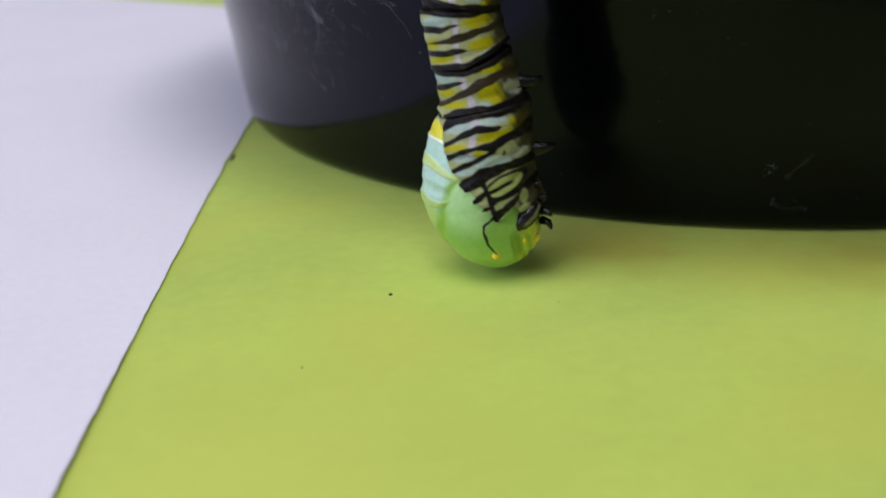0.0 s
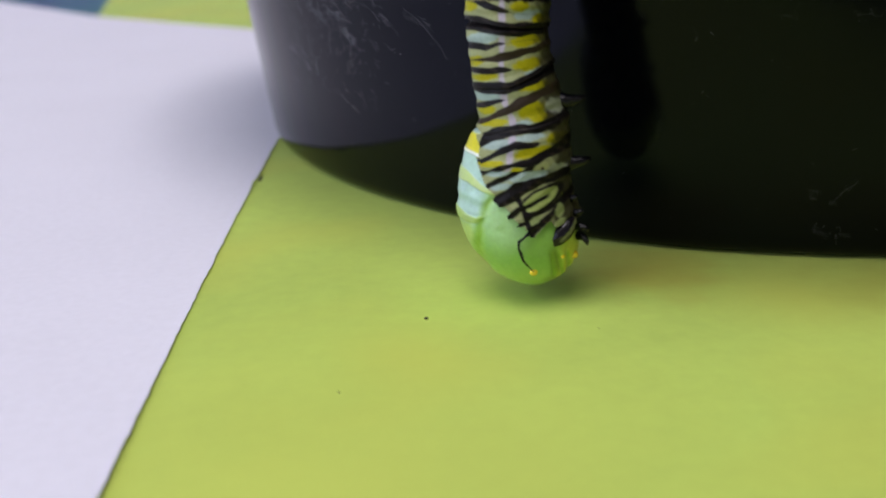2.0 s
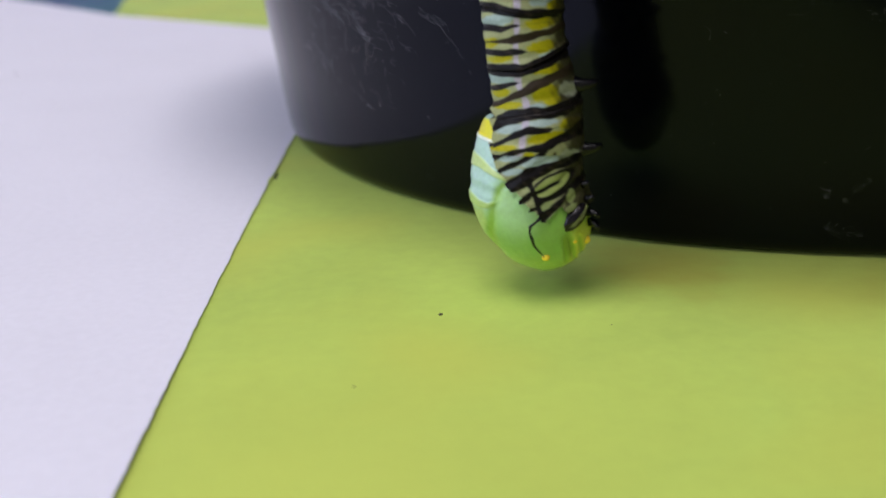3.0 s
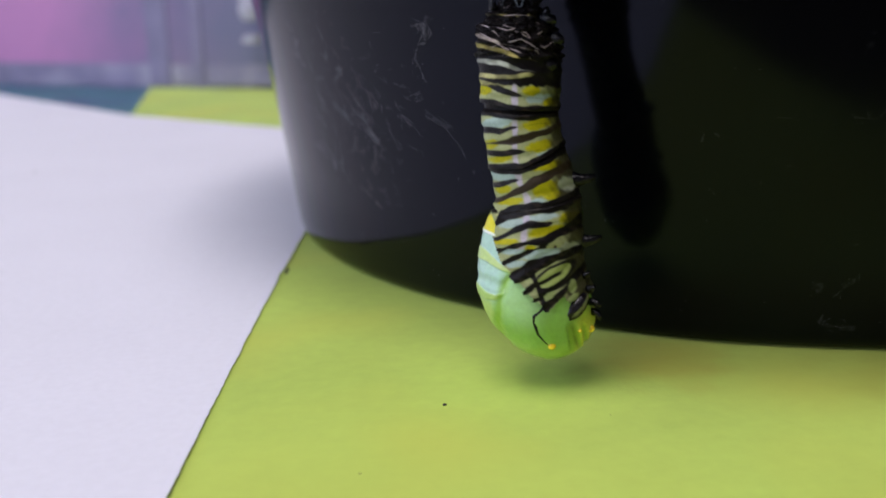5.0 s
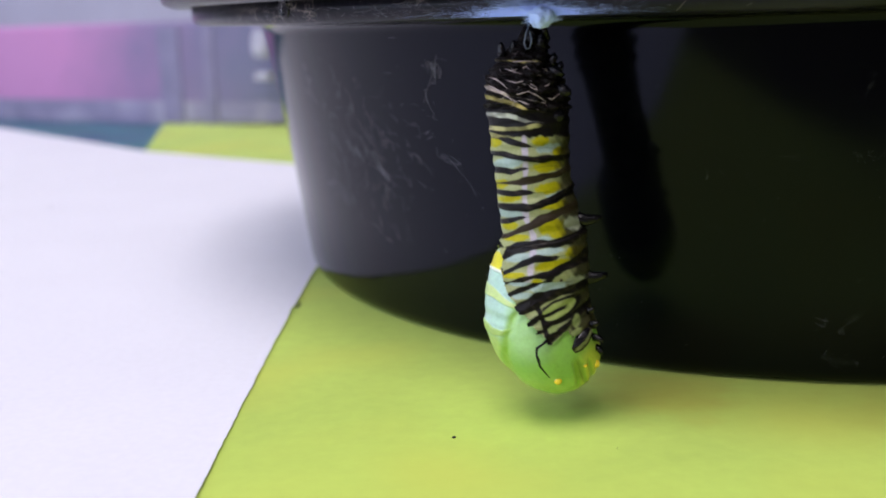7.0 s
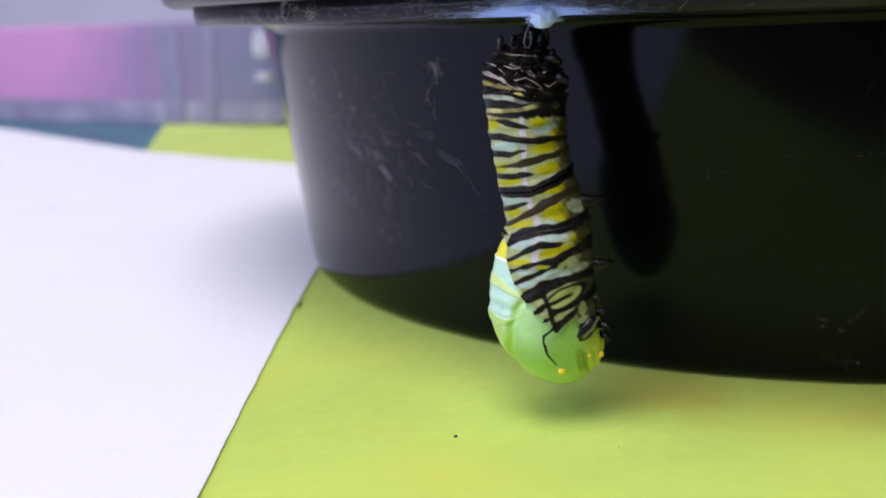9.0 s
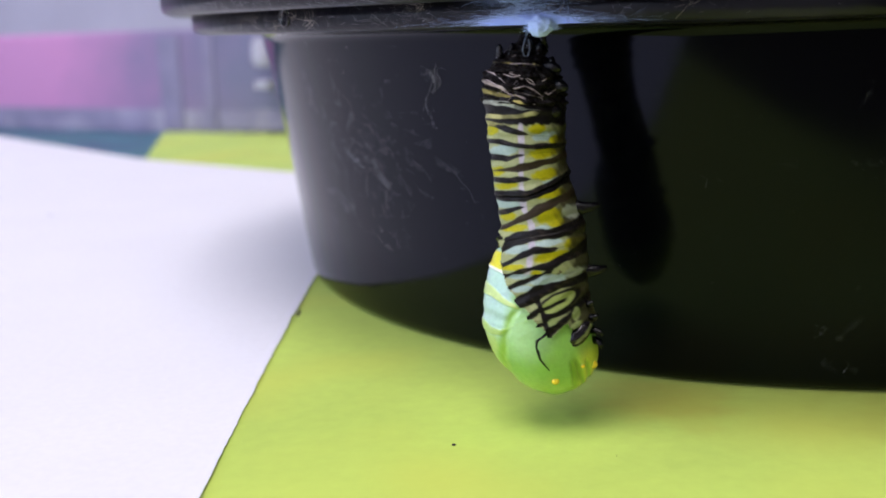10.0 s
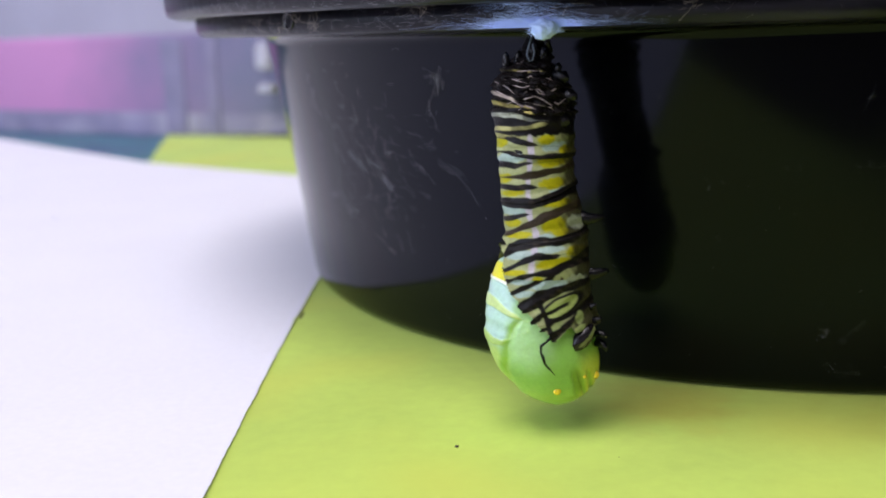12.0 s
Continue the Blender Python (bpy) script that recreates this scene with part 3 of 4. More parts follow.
LOWER_BANDS = (
    ((892, 433, 6), (918, 418, 10), (945, 405, 14), (975, 393, 14), (1010, 378, 12)),
    ((885, 469, 4), (896, 455, 15), (908, 449, 17), (940, 443, 12), (975, 440, 13), (1007, 433, 13), (1030, 424, 13)),
    ((885, 491, 6), (907, 480, 7), (940, 465, 11), (960, 465, 10), (982, 462, 5)),
    ((886, 515, 12), (913, 502, 8), (937, 493, 6), (957, 492, 11), (975, 487, 12), (1000, 478, 13), (1028, 466, 20)),
    ((897, 538, 8), (920, 525, 10), (947, 512, 9), (966, 499, 10), (976, 490, 8)))
COLLAR_BANDS = (
    ((906, 566, 17), (918, 560, 21), (940, 549, 25), (967, 537, 18), (1000, 527, 12), (1035, 522, 14)),
    ((928, 591, 10), (947, 580, 11), (957, 572, 10)),
    ((944, 605, 8), (962, 597, 7)),
    ((958, 592, 9), (980, 585, 9), (1006, 576, 8), (1024, 565, 10)),
    ((960, 621, 13), (968, 616, 19), (985, 603, 15), (1003, 589, 11), (1016, 576, 8)))
YELLOWS = (
    (884, 263, 10, 9), (958, 262, 15, 9), (992, 281, 14, 8), (968, 309, 27, 10), (888, 338, 13, 8), (970, 346, 24, 10), (902, 363, 22, 6),
    (978, 375, 26, 8), (903, 412, 14, 7), (972, 411, 24, 14), (912, 432, 22, 6), (983, 424, 16, 7), (974, 476, 37, 9), (902, 493, 20, 5),
    (942, 503, 10, 5), (1012, 456, 18, 10))
MINTS = (
    (974, 275, 24, 8), (903, 301, 26, 9), (985, 357, 22, 6), (904, 389, 26, 9), (918, 463, 26, 8), (966, 453, 26, 6), (918, 511, 18, 8),
    (965, 520, 36, 10), (1016, 508, 20, 12), (1012, 408, 13, 13), (958, 433, 14, 5), (925, 536, 20, 6))
BLACK, CREAM, MINT, YELLOW = (0.0055, 0.0045, 0.004), (0.28, 0.305, 0.14), (0.30, 0.39, 0.345), (0.335, 0.32, 0.004)
LILAC, OLIVE_IN_SHADE = (0.42, 0.37, 0.44), (0.020, 0.017, 0.006)


def mix(col, other, f):
    return col + (np.array(other) - col) * np.asarray(f)[:, None]


def skin_colour(x, y):
    col = np.tile(np.array(CREAM), (len(x), 1))
    for patches, tone in ((MINTS, MINT), (YELLOWS, YELLOW)):
        for cx, cy, rx, ry in patches:
            d = np.hypot((x - cx) / rx, (y + 0.1 * (x - cx) - cy) / ry) + 0.10 * wobble(x, y)
            col = mix(col, tone, 1 - smooth(0.80, 1.2, d))
    # olive belly side, darkened further to paint in its shade
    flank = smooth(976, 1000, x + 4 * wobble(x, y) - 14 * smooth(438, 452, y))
    col = mix(col, OLIVE_IN_SHADE, flank * 0.92)
    for bx, by in ((1012, 408), (1012, 508)):
        col = mix(col, (0.27, 0.30, 0.22), 1 - smooth(0.7, 1.2, np.hypot((x - bx) / 18, (y - by) / 12) + 0.15 * wobble(x, y)))
    # pale line along the back
    line = np.interp(y, (240, 300, 335, 362, 402, 425, 450, 480, 520), (931, 930, 927, 927, 929, 941, 939, 933, 924)) + 1.2 * wobble(x, y * 0.5)
    col = mix(col, LILAC, smooth(-1.5, 1.5, 4.4 - np.abs(x - line)) * smooth(225, 250, y) * (1 - smooth(500, 515, y)) * 0.9)
    for k, pts in enumerate(UPPER_BANDS + LOWER_BANDS + COLLAR_BANDS):
        tone = BLACK if k not in (3, 7) else (0.030, 0.021, 0.012)
        col = mix(col, tone, band(x, y, pts, 0, k))
    # brownish streaks within the dark bands
    streak = smooth(0.5, 1.1, wobble(x * 0.5, y * 1.3, 3.0)) * (col.sum(1) < 0.06)
    col = mix(col, (0.06, 0.042, 0.03), streak * 0.25)
    # small breathing pore in the pale band
    col = mix(col, (0.05, 0.03, 0.02), 1 - smooth(0.7, 1.3, np.hypot((x - 984) / 3.0, (y - 505) / 6.0)))
    # pale lobed oval, cleft by a dark dash
    ox, oy = x - 985, y - 562 + (x - 985) * 0.40 + 0.8 * wobble(x * 0.4, y * 0.3)
    ring = np.hypot(ox / 32, oy / 15)
    col = mix(col, BLACK, smooth(-0.14, 0.10, 0.16 - np.abs(ring - 1.12)) * smooth(952, 958, x))
    col = mix(col, (0.27, 0.33, 0.10), (1 - smooth(0.90, 1.0, ring)) * smooth(951, 956, x))
    col = mix(col, BLACK, smooth(-1, 1, 3.6 - np.abs(oy - 0.5 + 0.06 * ox)) * smooth(950, 956, x) * (1 - smooth(994, 1004, x)))
    for bx, by, rx, ry in ((975, 596, 11, 6), (1017, 586, 8, 12), (1014, 605, 12, 6)):
        col = mix(col, (0.22, 0.27, 0.10), 1 - smooth(0.8, 1.15, np.hypot((x - bx) / rx, (y + 0.4 * (x - bx) - by) / ry) + 0.1 * wobble(x, y)))
    # the split between the collar plates
    crack = np.interp(y, (545, 560, 580, 600, 626), (943, 950, 957, 962, 967))
    return mix(col, BLACK, smooth(-1, 1, 4.6 - np.abs(x - crack)) * smooth(545, 552, y))


def folded_colour(x, y):
    """The gathered skin near the pad: black with pale creases."""
    col = np.tile(np.array((0.0042, 0.0032, 0.0032)), (len(x), 1))
    for pts, width, tone, k in ((((868, 187), (897, 194), (935, 207)), 6, (0.36, 0.31, 0.10), 1), (((872, 214), (905, 219), (940, 228)), 6.5, (0.45, 0.47, 0.38), 2),
                                (((876, 239), (905, 241), (962, 236)), 6, (0.40, 0.38, 0.16), 3), (((880, 251), (920, 259), (946, 270)), 6, (0.40, 0.385, 0.14), 4),
                                (((868, 171), (880, 176), (905, 184)), 5, (0.42, 0.36, 0.30), 5), (((900, 125), (925, 127), (955, 125)), 2.4, (0.30, 0.26, 0.09), 6)):
        col = mix(col, tone, band(x, y, pts, width, k) * (0.45 + 0.55 * smooth(-0.5, 0.6, wobble(x * 0.5, y * 0.4, k))))
    return mix(col, BLACK, smooth(950, 968, x + 3 * wobble(x, y)) * (1 - smooth(240, 248, y)))


def body_colour(x, y):
    f = smooth(253, 257, y + 2 * wobble(x, y))[:, None]
    return folded_colour(x, y) * (1 - f) + skin_colour(x, y) * f


SKIN = material("caterpillar_skin", (1, 1, 1), 0.42, attr="tone", vary=0.10, scale=500, fine=0.10, fine_scale=3500, bump=0.25, bump_scale=2600, spec=0.14,
                sub=0.05, sub_radius=(0.0006, 0.0005, 0.0003))
FOLDS = material("gathered_skin", (1, 1, 1), 0.40, spec=0.06, attr="tone", vary=0.3, scale=800, fine=0.2, fine_scale=4000, bump=0.8, bump_scale=1800)
PUPA = material("pupa_skin", (1, 1, 1), 0.34, attr="tone", vary=0.06, scale=500, fine=0.05, fine_scale=2500, bump=0.25, bump_scale=1500,
                sub=0.3, sub_radius=(0.0010, 0.0013, 0.0005), coat=0.25)
HORN = material("black_horn", (0.003, 0.003, 0.004), 0.10, spec=0.30, vary=0.2, scale=900, bump=0.5, bump_scale=2500)
CREASE = material("pale_crease", (0.32, 0.26, 0.25), 0.30, vary=0.4, scale=900, coat=0.2)
CLASP = material("grey_clasper", (0.10, 0.12, 0.14), 0.4, vary=0.3, scale=900)
SPOT = material("golden_spot", (0.85, 0.62, 0.03), 0.25, vary=0.1, scale=2000, coat=0.5)


def tube_mesh(name, ys, radius, paint, mat, parent, centre, keep=None, relief=None, steps=220, label="", warp=None):
    """A rigid piece of the body: rings at the heights ys; radius(y) scales the outline, paint gives colours,
    keep drops what the piece doesn't cover, relief lifts the surface (units)."""
    ys = np.asarray(ys, float)
    mid, half = outline(ys)
    a = np.linspace(0, 2 * np.pi, steps, endpoint=False)
    grow = radius(ys)
    gx = mid[:, None] + np.cos(a)[None] * (half * grow[0] + grow[1])[:, None]
    gy = np.repeat(ys[:, None], steps, 1)
    if warp is not None:
        gy = warp(gx, gy)
        mid2, half2 = outline(gy)
        gx = mid2 + np.cos(a)[None] * (half2 * grow[0][:, None] + grow[1][:, None])
    depth = np.sin(a)[None] * (half * grow[0] + grow[1])[:, None] * 0.98
    if relief is not None:
        lift = relief(gx, gy, depth)
        n = np.maximum((half * grow[0])[:, None], 6)
        gx = gx + lift * (gx - mid[:, None]) / n
        depth = depth + lift * depth / n
    x, z = grid(gx, gy)
    co = np.stack([x - centre[0], depth * UNIT, z - centre[1]], -1).reshape(-1, 3)
    tone = paint(gx.ravel(), gy.ravel() + 2.0 * smooth(0, 40, depth.ravel()))
    i, j = np.meshgrid(np.arange(len(ys) - 1), np.arange(steps), indexing="ij")
    i, j = i.ravel(), j.ravel()
    k = (j + 1) % steps
    quads = np.stack([i * steps + j, (i + 1) * steps + j, (i + 1) * steps + k, i * steps + k], 1)
    if keep is not None:
        ok = keep(gx.ravel(), gy.ravel())
        quads = quads[ok[quads].all(1)]
    me = bpy.data.meshes.new(name)
    me.from_pydata(co.tolist(), [], quads.tolist())
    me.materials.append(mat)
    layer = me.color_attributes.new("tone", "FLOAT_COLOR", "POINT")
    layer.data.foreach_set("color", np.concatenate([tone, np.ones((len(tone), 1))], 1).ravel())
    me.polygons.foreach_set("use_smooth", [True] * len(me.polygons))
    bm = bmesh.new()
    bm.from_mesh(me)
    bmesh.ops.delete(bm, geom=[v for v in bm.verts if not v.link_faces], context="VERTS")
    if keep is None:
        bmesh.ops.holes_fill(bm, edges=[e for e in bm.edges if e.is_boundary], sides=0)
    bmesh.ops.recalc_face_normals(bm, faces=bm.faces)
    bm.to_mesh(me)
    bm.free()
    ob = new(name, me)
    ob.parent = parent
    if label:
        ob["label"] = label
    return ob


def stub(name, pts, radii, mat, parent, label="", sides=10):
    """A bent tapering limb through pts (metres, in the parent's space)."""
    bm = bmesh.new()
    rings = []
    for i, p in enumerate(pts):
        p = Vector(p)
        d = (Vector(pts[min(i + 1, len(pts) - 1)]) - Vector(pts[max(i - 1, 0)])).normalized()
        side = d.cross(Vector((0.1, 1, 0.2))).normalized()
        up = d.cross(side)
        rings.append([bm.verts.new(p + (side * math.cos(t) + up * math.sin(t)) * radii[i])
                      for t in (2 * math.pi * k / sides for k in range(sides))])
    for p, q in zip(rings, rings[1:]):
        for k in range(sides):
            bm.faces.new((p[k], p[(k + 1) % sides], q[(k + 1) % sides], q[k]))
    bm.faces.new(rings[0][::-1])
    bm.faces.new(rings[-1])
    bmesh.ops.recalc_face_normals(bm, faces=bm.faces)
    return part(name, bm, mat, parent, label, smooth=True)


def at(x, y, depth, centre):
    gx, gz = grid(x, y)
    return (float(gx) - centre[0], depth * UNIT, float(gz) - centre[1])


BAND_LINES = [[p[:2] for p in pts] for pts in (UPPER_BANDS[1], UPPER_BANDS[5], ((884, 456, 0), *LOWER_BANDS[1][2:]))]
# joints between the body segments, across the body, each within a dark ring
JOINTS = {"stem": ((900, 40), (1000, 40)), "a": ((900, 92), (1000, 92)), "b": ((900, 150), (1000, 150)), "c": ((900, 206), (1000, 206)),
          "d": BAND_LINES[0], "e": BAND_LINES[1], "g": BAND_LINES[2], "end": ((900, 502), (1000, 502))}
SEGMENTS = (("stem", "a"), ("a", "b"), ("b", "c"), ("c", "d"), ("d", "e"), ("e", "g"), ("g", "end"))
CENTRE = {}


def caterpillar():
    c = new("caterpillar")
    c.matrix_world = HANG
    tagged(c, "striped yellow and black caterpillar shedding its skin, hanging head down", "caterpillar")
    pieces = {}
    for name, nxt in SEGMENTS:
        y0, y1 = (float(np.interp(951, *zip(*JOINTS[k]))) for k in (name, nxt))
        CENTRE[name] = tuple(float(v) for v in grid(951, (y0 + y1) / 2))
        ys = np.arange(y0 - (0 if name == "stem" else 20), y1 + 2.1, 1.0)

        def radius(y, top=y0, bottom=y1, first=name == "stem"):
            f = np.ones_like(y) if first else 0.88 + 0.12 * smooth(top - 9, top + 1, y)
            return f, (5.0 if top >= 440 else 0.0) + 2.4 * smooth(bottom - 18, bottom - 5, y)

        def warp(x, y, a=JOINTS[name], b=JOINTS[nxt], y0=y0, y1=y1):
            low, high = np.interp(x, *zip(*a)), np.interp(x, *zip(*b))
            return low + (y - y0) * (high - low) / (y1 - y0)

        def tint(x, y, top=y0, a=JOINTS[name], first=name == "stem"):
            return body_colour(x, y) if first else mix(body_colour(x, y), BLACK, 1 - smooth(-6, -3, y - np.interp(x, *zip(*a))))

        rough = {"stem": 3.0, "a": 8.0, "b": 6.0, "c": 1.0}.get(name, 0.7)

        def relief(x, y, d, rough=rough):
            r = rough * (np.sin(y * 0.42 + x * 0.05) * 0.35 + wobble(x * 0.6 + d * 0.35, y * 1.1 + d * 0.2) * 0.55)
            return r + 0.9 * np.sin(y * 0.22 + x * 0.02)

        keep = None
        if name == "e":
            def keep(x, y):
                return x > np.interp(y, (400, 436, 470), (850, 886, 897)) + 1.2 * wobble(x, y)
        if name == "g":
            def keep(x, y):
                return x > np.interp(y, (400, 456, 466, 500), (884, 884, 885, 887)) + 1.2 * wobble(x, y)
        label = {"stem": "black clasper at the tail end", "a": "gathered black skin with pale creases", "b": "gathered black skin with pale creases"}.get(name, "")
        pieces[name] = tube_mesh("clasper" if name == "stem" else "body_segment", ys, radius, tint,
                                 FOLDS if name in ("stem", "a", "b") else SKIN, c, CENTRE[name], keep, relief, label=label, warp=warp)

    # collar of old skin over the front of the pupa
    ce = CENTRE["lower"] = tuple(float(v) for v in grid(951, 565))
    left = ((480, 500, 520, 538, 552, 572, 590, 604, 614, 640), (884, 888, 893, 899, 908, 922, 934, 948, 958, 985))
    under = ((930, 965, 984, 1000, 1008, 1030, 1070), (700, 632, 614, 602, 613, 611, 604))

    def slip(x, y):
        """The front of the collar stands nearer than the axis: its marks sit higher on it."""
        return x + np.interp(y, (482, 510, 560, 620), (2, 4, 6, 7)), y + np.interp(y, (482, 510, 560, 620), (2, 7, 12, 16))

    def keep(x, y):
        x, y = slip(x, y)
        dark = sum(band(x, y, pts, 0, k + 12) for k, pts in enumerate(COLLAR_BANDS))
        return (x > np.interp(y, *left) + 0.8 * wobble(x, y) + (5 - 9 * np.clip(dark, 0, 1)) * smooth(535, 555, y)) & (y < np.interp(x, *under) + wobble(x, y))

    def radius(y):
        f = 1.0 - 0.05 * (1 - smooth(482, 496, y))
        return f, 5.0 + 3.0 * smooth(560, 640, y)
    pieces["lower"] = tube_mesh("skin_collar", np.arange(482, 640, 1.1), radius, lambda x, y: skin_colour(*slip(x, y)), SKIN, c, ce, keep,
                                lambda x, y, d: 0.8 * np.sin(y * 0.3 + x * 0.15) + 0.5 * wobble(x, y), label="split edge of the striped old skin")

    # green pupa
    cp = CENTRE["pupa"] = tuple(float(v) for v in grid(951, 600))
    creases = ((((852, 521, 19), (868, 527, 15), (885, 537, 9), (912, 549, 6)), 9), (((852, 584, 13), (868, 593, 11), (882, 593, 9), (893, 584, 6)), 8), (((840, 478), (875, 487), (900, 500)), 5))

    def fold_line(x, y):
        arc = np.interp(y, (545, 565, 600, 640, 668, 684), (912, 898, 888, 889, 900, 916))
        f = smooth(0, 1, 1 - np.abs(x - arc) / 11) * smooth(545, 560, y) * (1 - smooth(676, 690, y))
        for x0, tilt in ((1006, 0.22), (1019, 0.30), (1034, 0.25)):
            f = np.maximum(f, smooth(0, 1, 1 - np.abs(x - x0 - (y - 650) * tilt) / 6.5) * smooth(632, 646, y) * (1 - smooth(680, 694, y)))
        return f

    def pupa_colour(x, y):
        col = np.tile(np.array((0.25, 0.485, 0.09)), (len(x), 1))
        col = mix(col, (0.46, 0.66, 0.14), smooth(655, 705, y + 3 * wobble(x, y)) * 0.8)
        col = mix(col, (0.37, 0.60, 0.28), (1 - smooth(20, 62, np.hypot((x - 925), (y - 585) * 0.8))) * 0.8)
        col = mix(col, (0.40, 0.60, 0.50), (1 - smooth(884, 908, x + (y - 560) * 0.18 + 2 * wobble(x, y))) * (1 - smooth(592, 620, y)))
        col = mix(col, (0.62, 0.66, 0.06), smooth(1000, 1035, x) * smooth(590, 640, y) * 0.85)
        col = mix(col, (0.66, 0.62, 0.03), smooth(456, 461, y) * (1 - smooth(484, 488, y - (x - 870) * 0.25)))
        col = mix(col, (0.72, 0.78, 0.70), smooth(-1, 1, 2.5 - np.abs(y - (x - 870) * 0.25 - 487)))
        for k, (pts, width) in enumerate(creases[:2]):
            col = mix(col, (0.50, 0.62, 0.16) if k == 0 else (0.40, 0.55, 0.10), band(x, y, pts, width, k) * 0.8)
        arc = np.interp(y, (545, 565, 600, 640, 668, 684), (912, 898, 888, 889, 900, 916))
        col = mix(col, (0.44, 0.60, 0.17), smooth(4, 14, arc - x + 1.5 * wobble(x, y)) * smooth(588, 610, y) * (1 - smooth(690, 702, y)) * 0.9)
        col = mix(col, (0.24, 0.44, 0.025), fold_line(x, y) * 0.8)
        # olive hollow beside the head, its shade painted into the colour
        return mix(col, (0.17, 0.30, 0.015), 0.75 * (1 - smooth(0.5, 1.2, np.hypot((x - 1013 - 0.2 * (y - 655)) / 9, (y - 655) / 26))))

    def pupa_relief(x, y, d):
        shape = x.shape
        x, y = x.ravel(), y.ravel()
        r = -3.2 * fold_line(x, y) + 0.5 * wobble(x * 0.4, y * 0.4)
        for k, (pts, width) in enumerate(creases):
            r = r + 2.0 * band(x, y, pts, width, k)
        r = r - 3.0 * (1 - smooth(0.3, 1.2, np.hypot((x - 1013 - 0.2 * (y - 655)) / 10, (y - 655) / 26)))
        r = r - 2.5 * smooth(0, 1, 1 - np.abs(y - 568 - 0.2 * (x - 870)) / 14) * (1 - smooth(885, 905, x))
        return r.reshape(shape)
    pupa = tube_mesh("pupa", np.concatenate([np.arange(448, 700, 1.6), np.linspace(700, 710.8, 12)]),
                     lambda y: (0.80 + 0.18 * smooth(442, 458, y) + 0.02 * smooth(470, 510, y), 0 * y), pupa_colour, PUPA, c, cp, None, pupa_relief,
                     label="smooth pale green pupa bulging from the split skin")
    pieces["pupa"] = pupa
    for x, y, r in ((977, 673, 7.2), (1046, 650, 7.4), (1024, 648, 3.6)):
        mid, half = outline(y)
        bm = bmesh.new()
        bmesh.ops.create_icosphere(bm, subdivisions=2, radius=r * UNIT)
        for v in bm.verts:
            v.co.y *= 0.6
        ob = part("golden_spot", bm, SPOT, pupa, smooth=True)
        ob.location = at(x, y, -0.98 * math.sqrt(max(0.0, float(half) ** 2 - (x - float(mid)) ** 2)), cp)

    # thread of torn skin over the pupa
    collar = pieces["lower"]
    pts = []
    for k, (x, y) in enumerate(((958, 600), (949, 607), (940, 613), (939, 624), (942, 632), (945, 644), (952, 653), (961, 664))):
        mid, half = outline(y)
        pts.append(at(x, y, -math.sqrt(max(0.0, float(half) ** 2 - (x - float(mid)) ** 2)) - 6 - 2.0 * k, ce))
    stub("torn_thread", pts, [UNIT * r for r in (3.4, 2.0, 2.8, 1.8, 2.9, 2.0, 1.6, 0.7)], HORN, collar, "thin black torn thread of skin", 8)

    # head capsule with pale bands
    bm = bmesh.new()
    bmesh.ops.create_uvsphere(bm, u_segments=40, v_segments=28, radius=1.0)
    tone = []
    for v in bm.verts:
        z = v.co.z + 0.06 * math.sin(v.co.x * 7)
        pale = -0.40 < z < 0.05 and v.co.x > -0.5 + 0.1 * math.sin(v.co.z * 9)
        tone.append((0.13, 0.14, 0.06, 1) if pale else (0.006, 0.005, 0.006, 1))
        v.co *= 1 + 0.07 * noise.noise(v.co * 2.5)
        v.co = Vector((v.co.x * 30, v.co.y * 16, v.co.z * 16)) * UNIT
    head = part("head", bm, None, collar, "shiny black head with pale bands", smooth=True)
    layer = head.data.color_attributes.new("tone", "FLOAT_COLOR", "POINT")
    layer.data.foreach_set("color", np.array(tone).ravel())
    head.data.materials.append(material("head_shell", (1, 1, 1), 0.15, attr="tone", vary=0.2, scale=900, bump=0.2, bump_scale=2500, spec=0.3, coat=0.2))
    head.matrix_local = Matrix.Translation(at(1014, 609, -70, ce)) @ pose(0, 0, 0, 0, -42, 20)
    for x, y, dx, dy, d in ((1032, 562, 11, -5, -40), (1037, 584, 13, -4, -46), (1046, 606, 11, 5, -44), (1050, 624, 6, 9, -38)):
        stub("leg", [at(x - 8, y, d, ce), at(x + dx * 0.4, y + dy * 0.3, d - 10, ce), at(x + dx * 0.8, y + dy, d - 16, ce), at(x + dx, y + dy * 1.6, d - 13, ce)],
             [UNIT * r for r in (8, 6, 4, 1.2)], HORN, collar, "short jointed shiny black leg")
    for seg, x, y in (("e", 1022, 404), ("lower", 1030, 506)):
        ce2 = CENTRE[seg]
        stub("proleg", [at(x - 16, y - 2, -14, ce2), at(x, y, -20, ce2), at(x + 14, y + 1, -24, ce2), at(x + 28, y - 1, -25, ce2), at(x + 42, y - 4, -24, ce2)],
             [UNIT * r for r in (18, 15, 11, 8, 4)], HORN, pieces[seg], "stubby shiny black proleg", 14)
    # the far one of each pair, turned towards the wall
    for seg, x, y in (("c", 996, 262), ("d", 1000, 322), ("e", 1008, 396), ("lower", 1014, 500)):
        ce2 = CENTRE[seg]
        stub("proleg", [at(x - 22, y - 2, 22, ce2), at(x - 10, y, 38, ce2), at(x + 1, y + 1, 52, ce2), at(x + 8, y, 60, ce2), at(x + 13, y - 2, 65, ce2)],
             [UNIT * r for r in (18, 15, 11, 8, 3)], HORN, pieces[seg], "stubby shiny black proleg", 14)
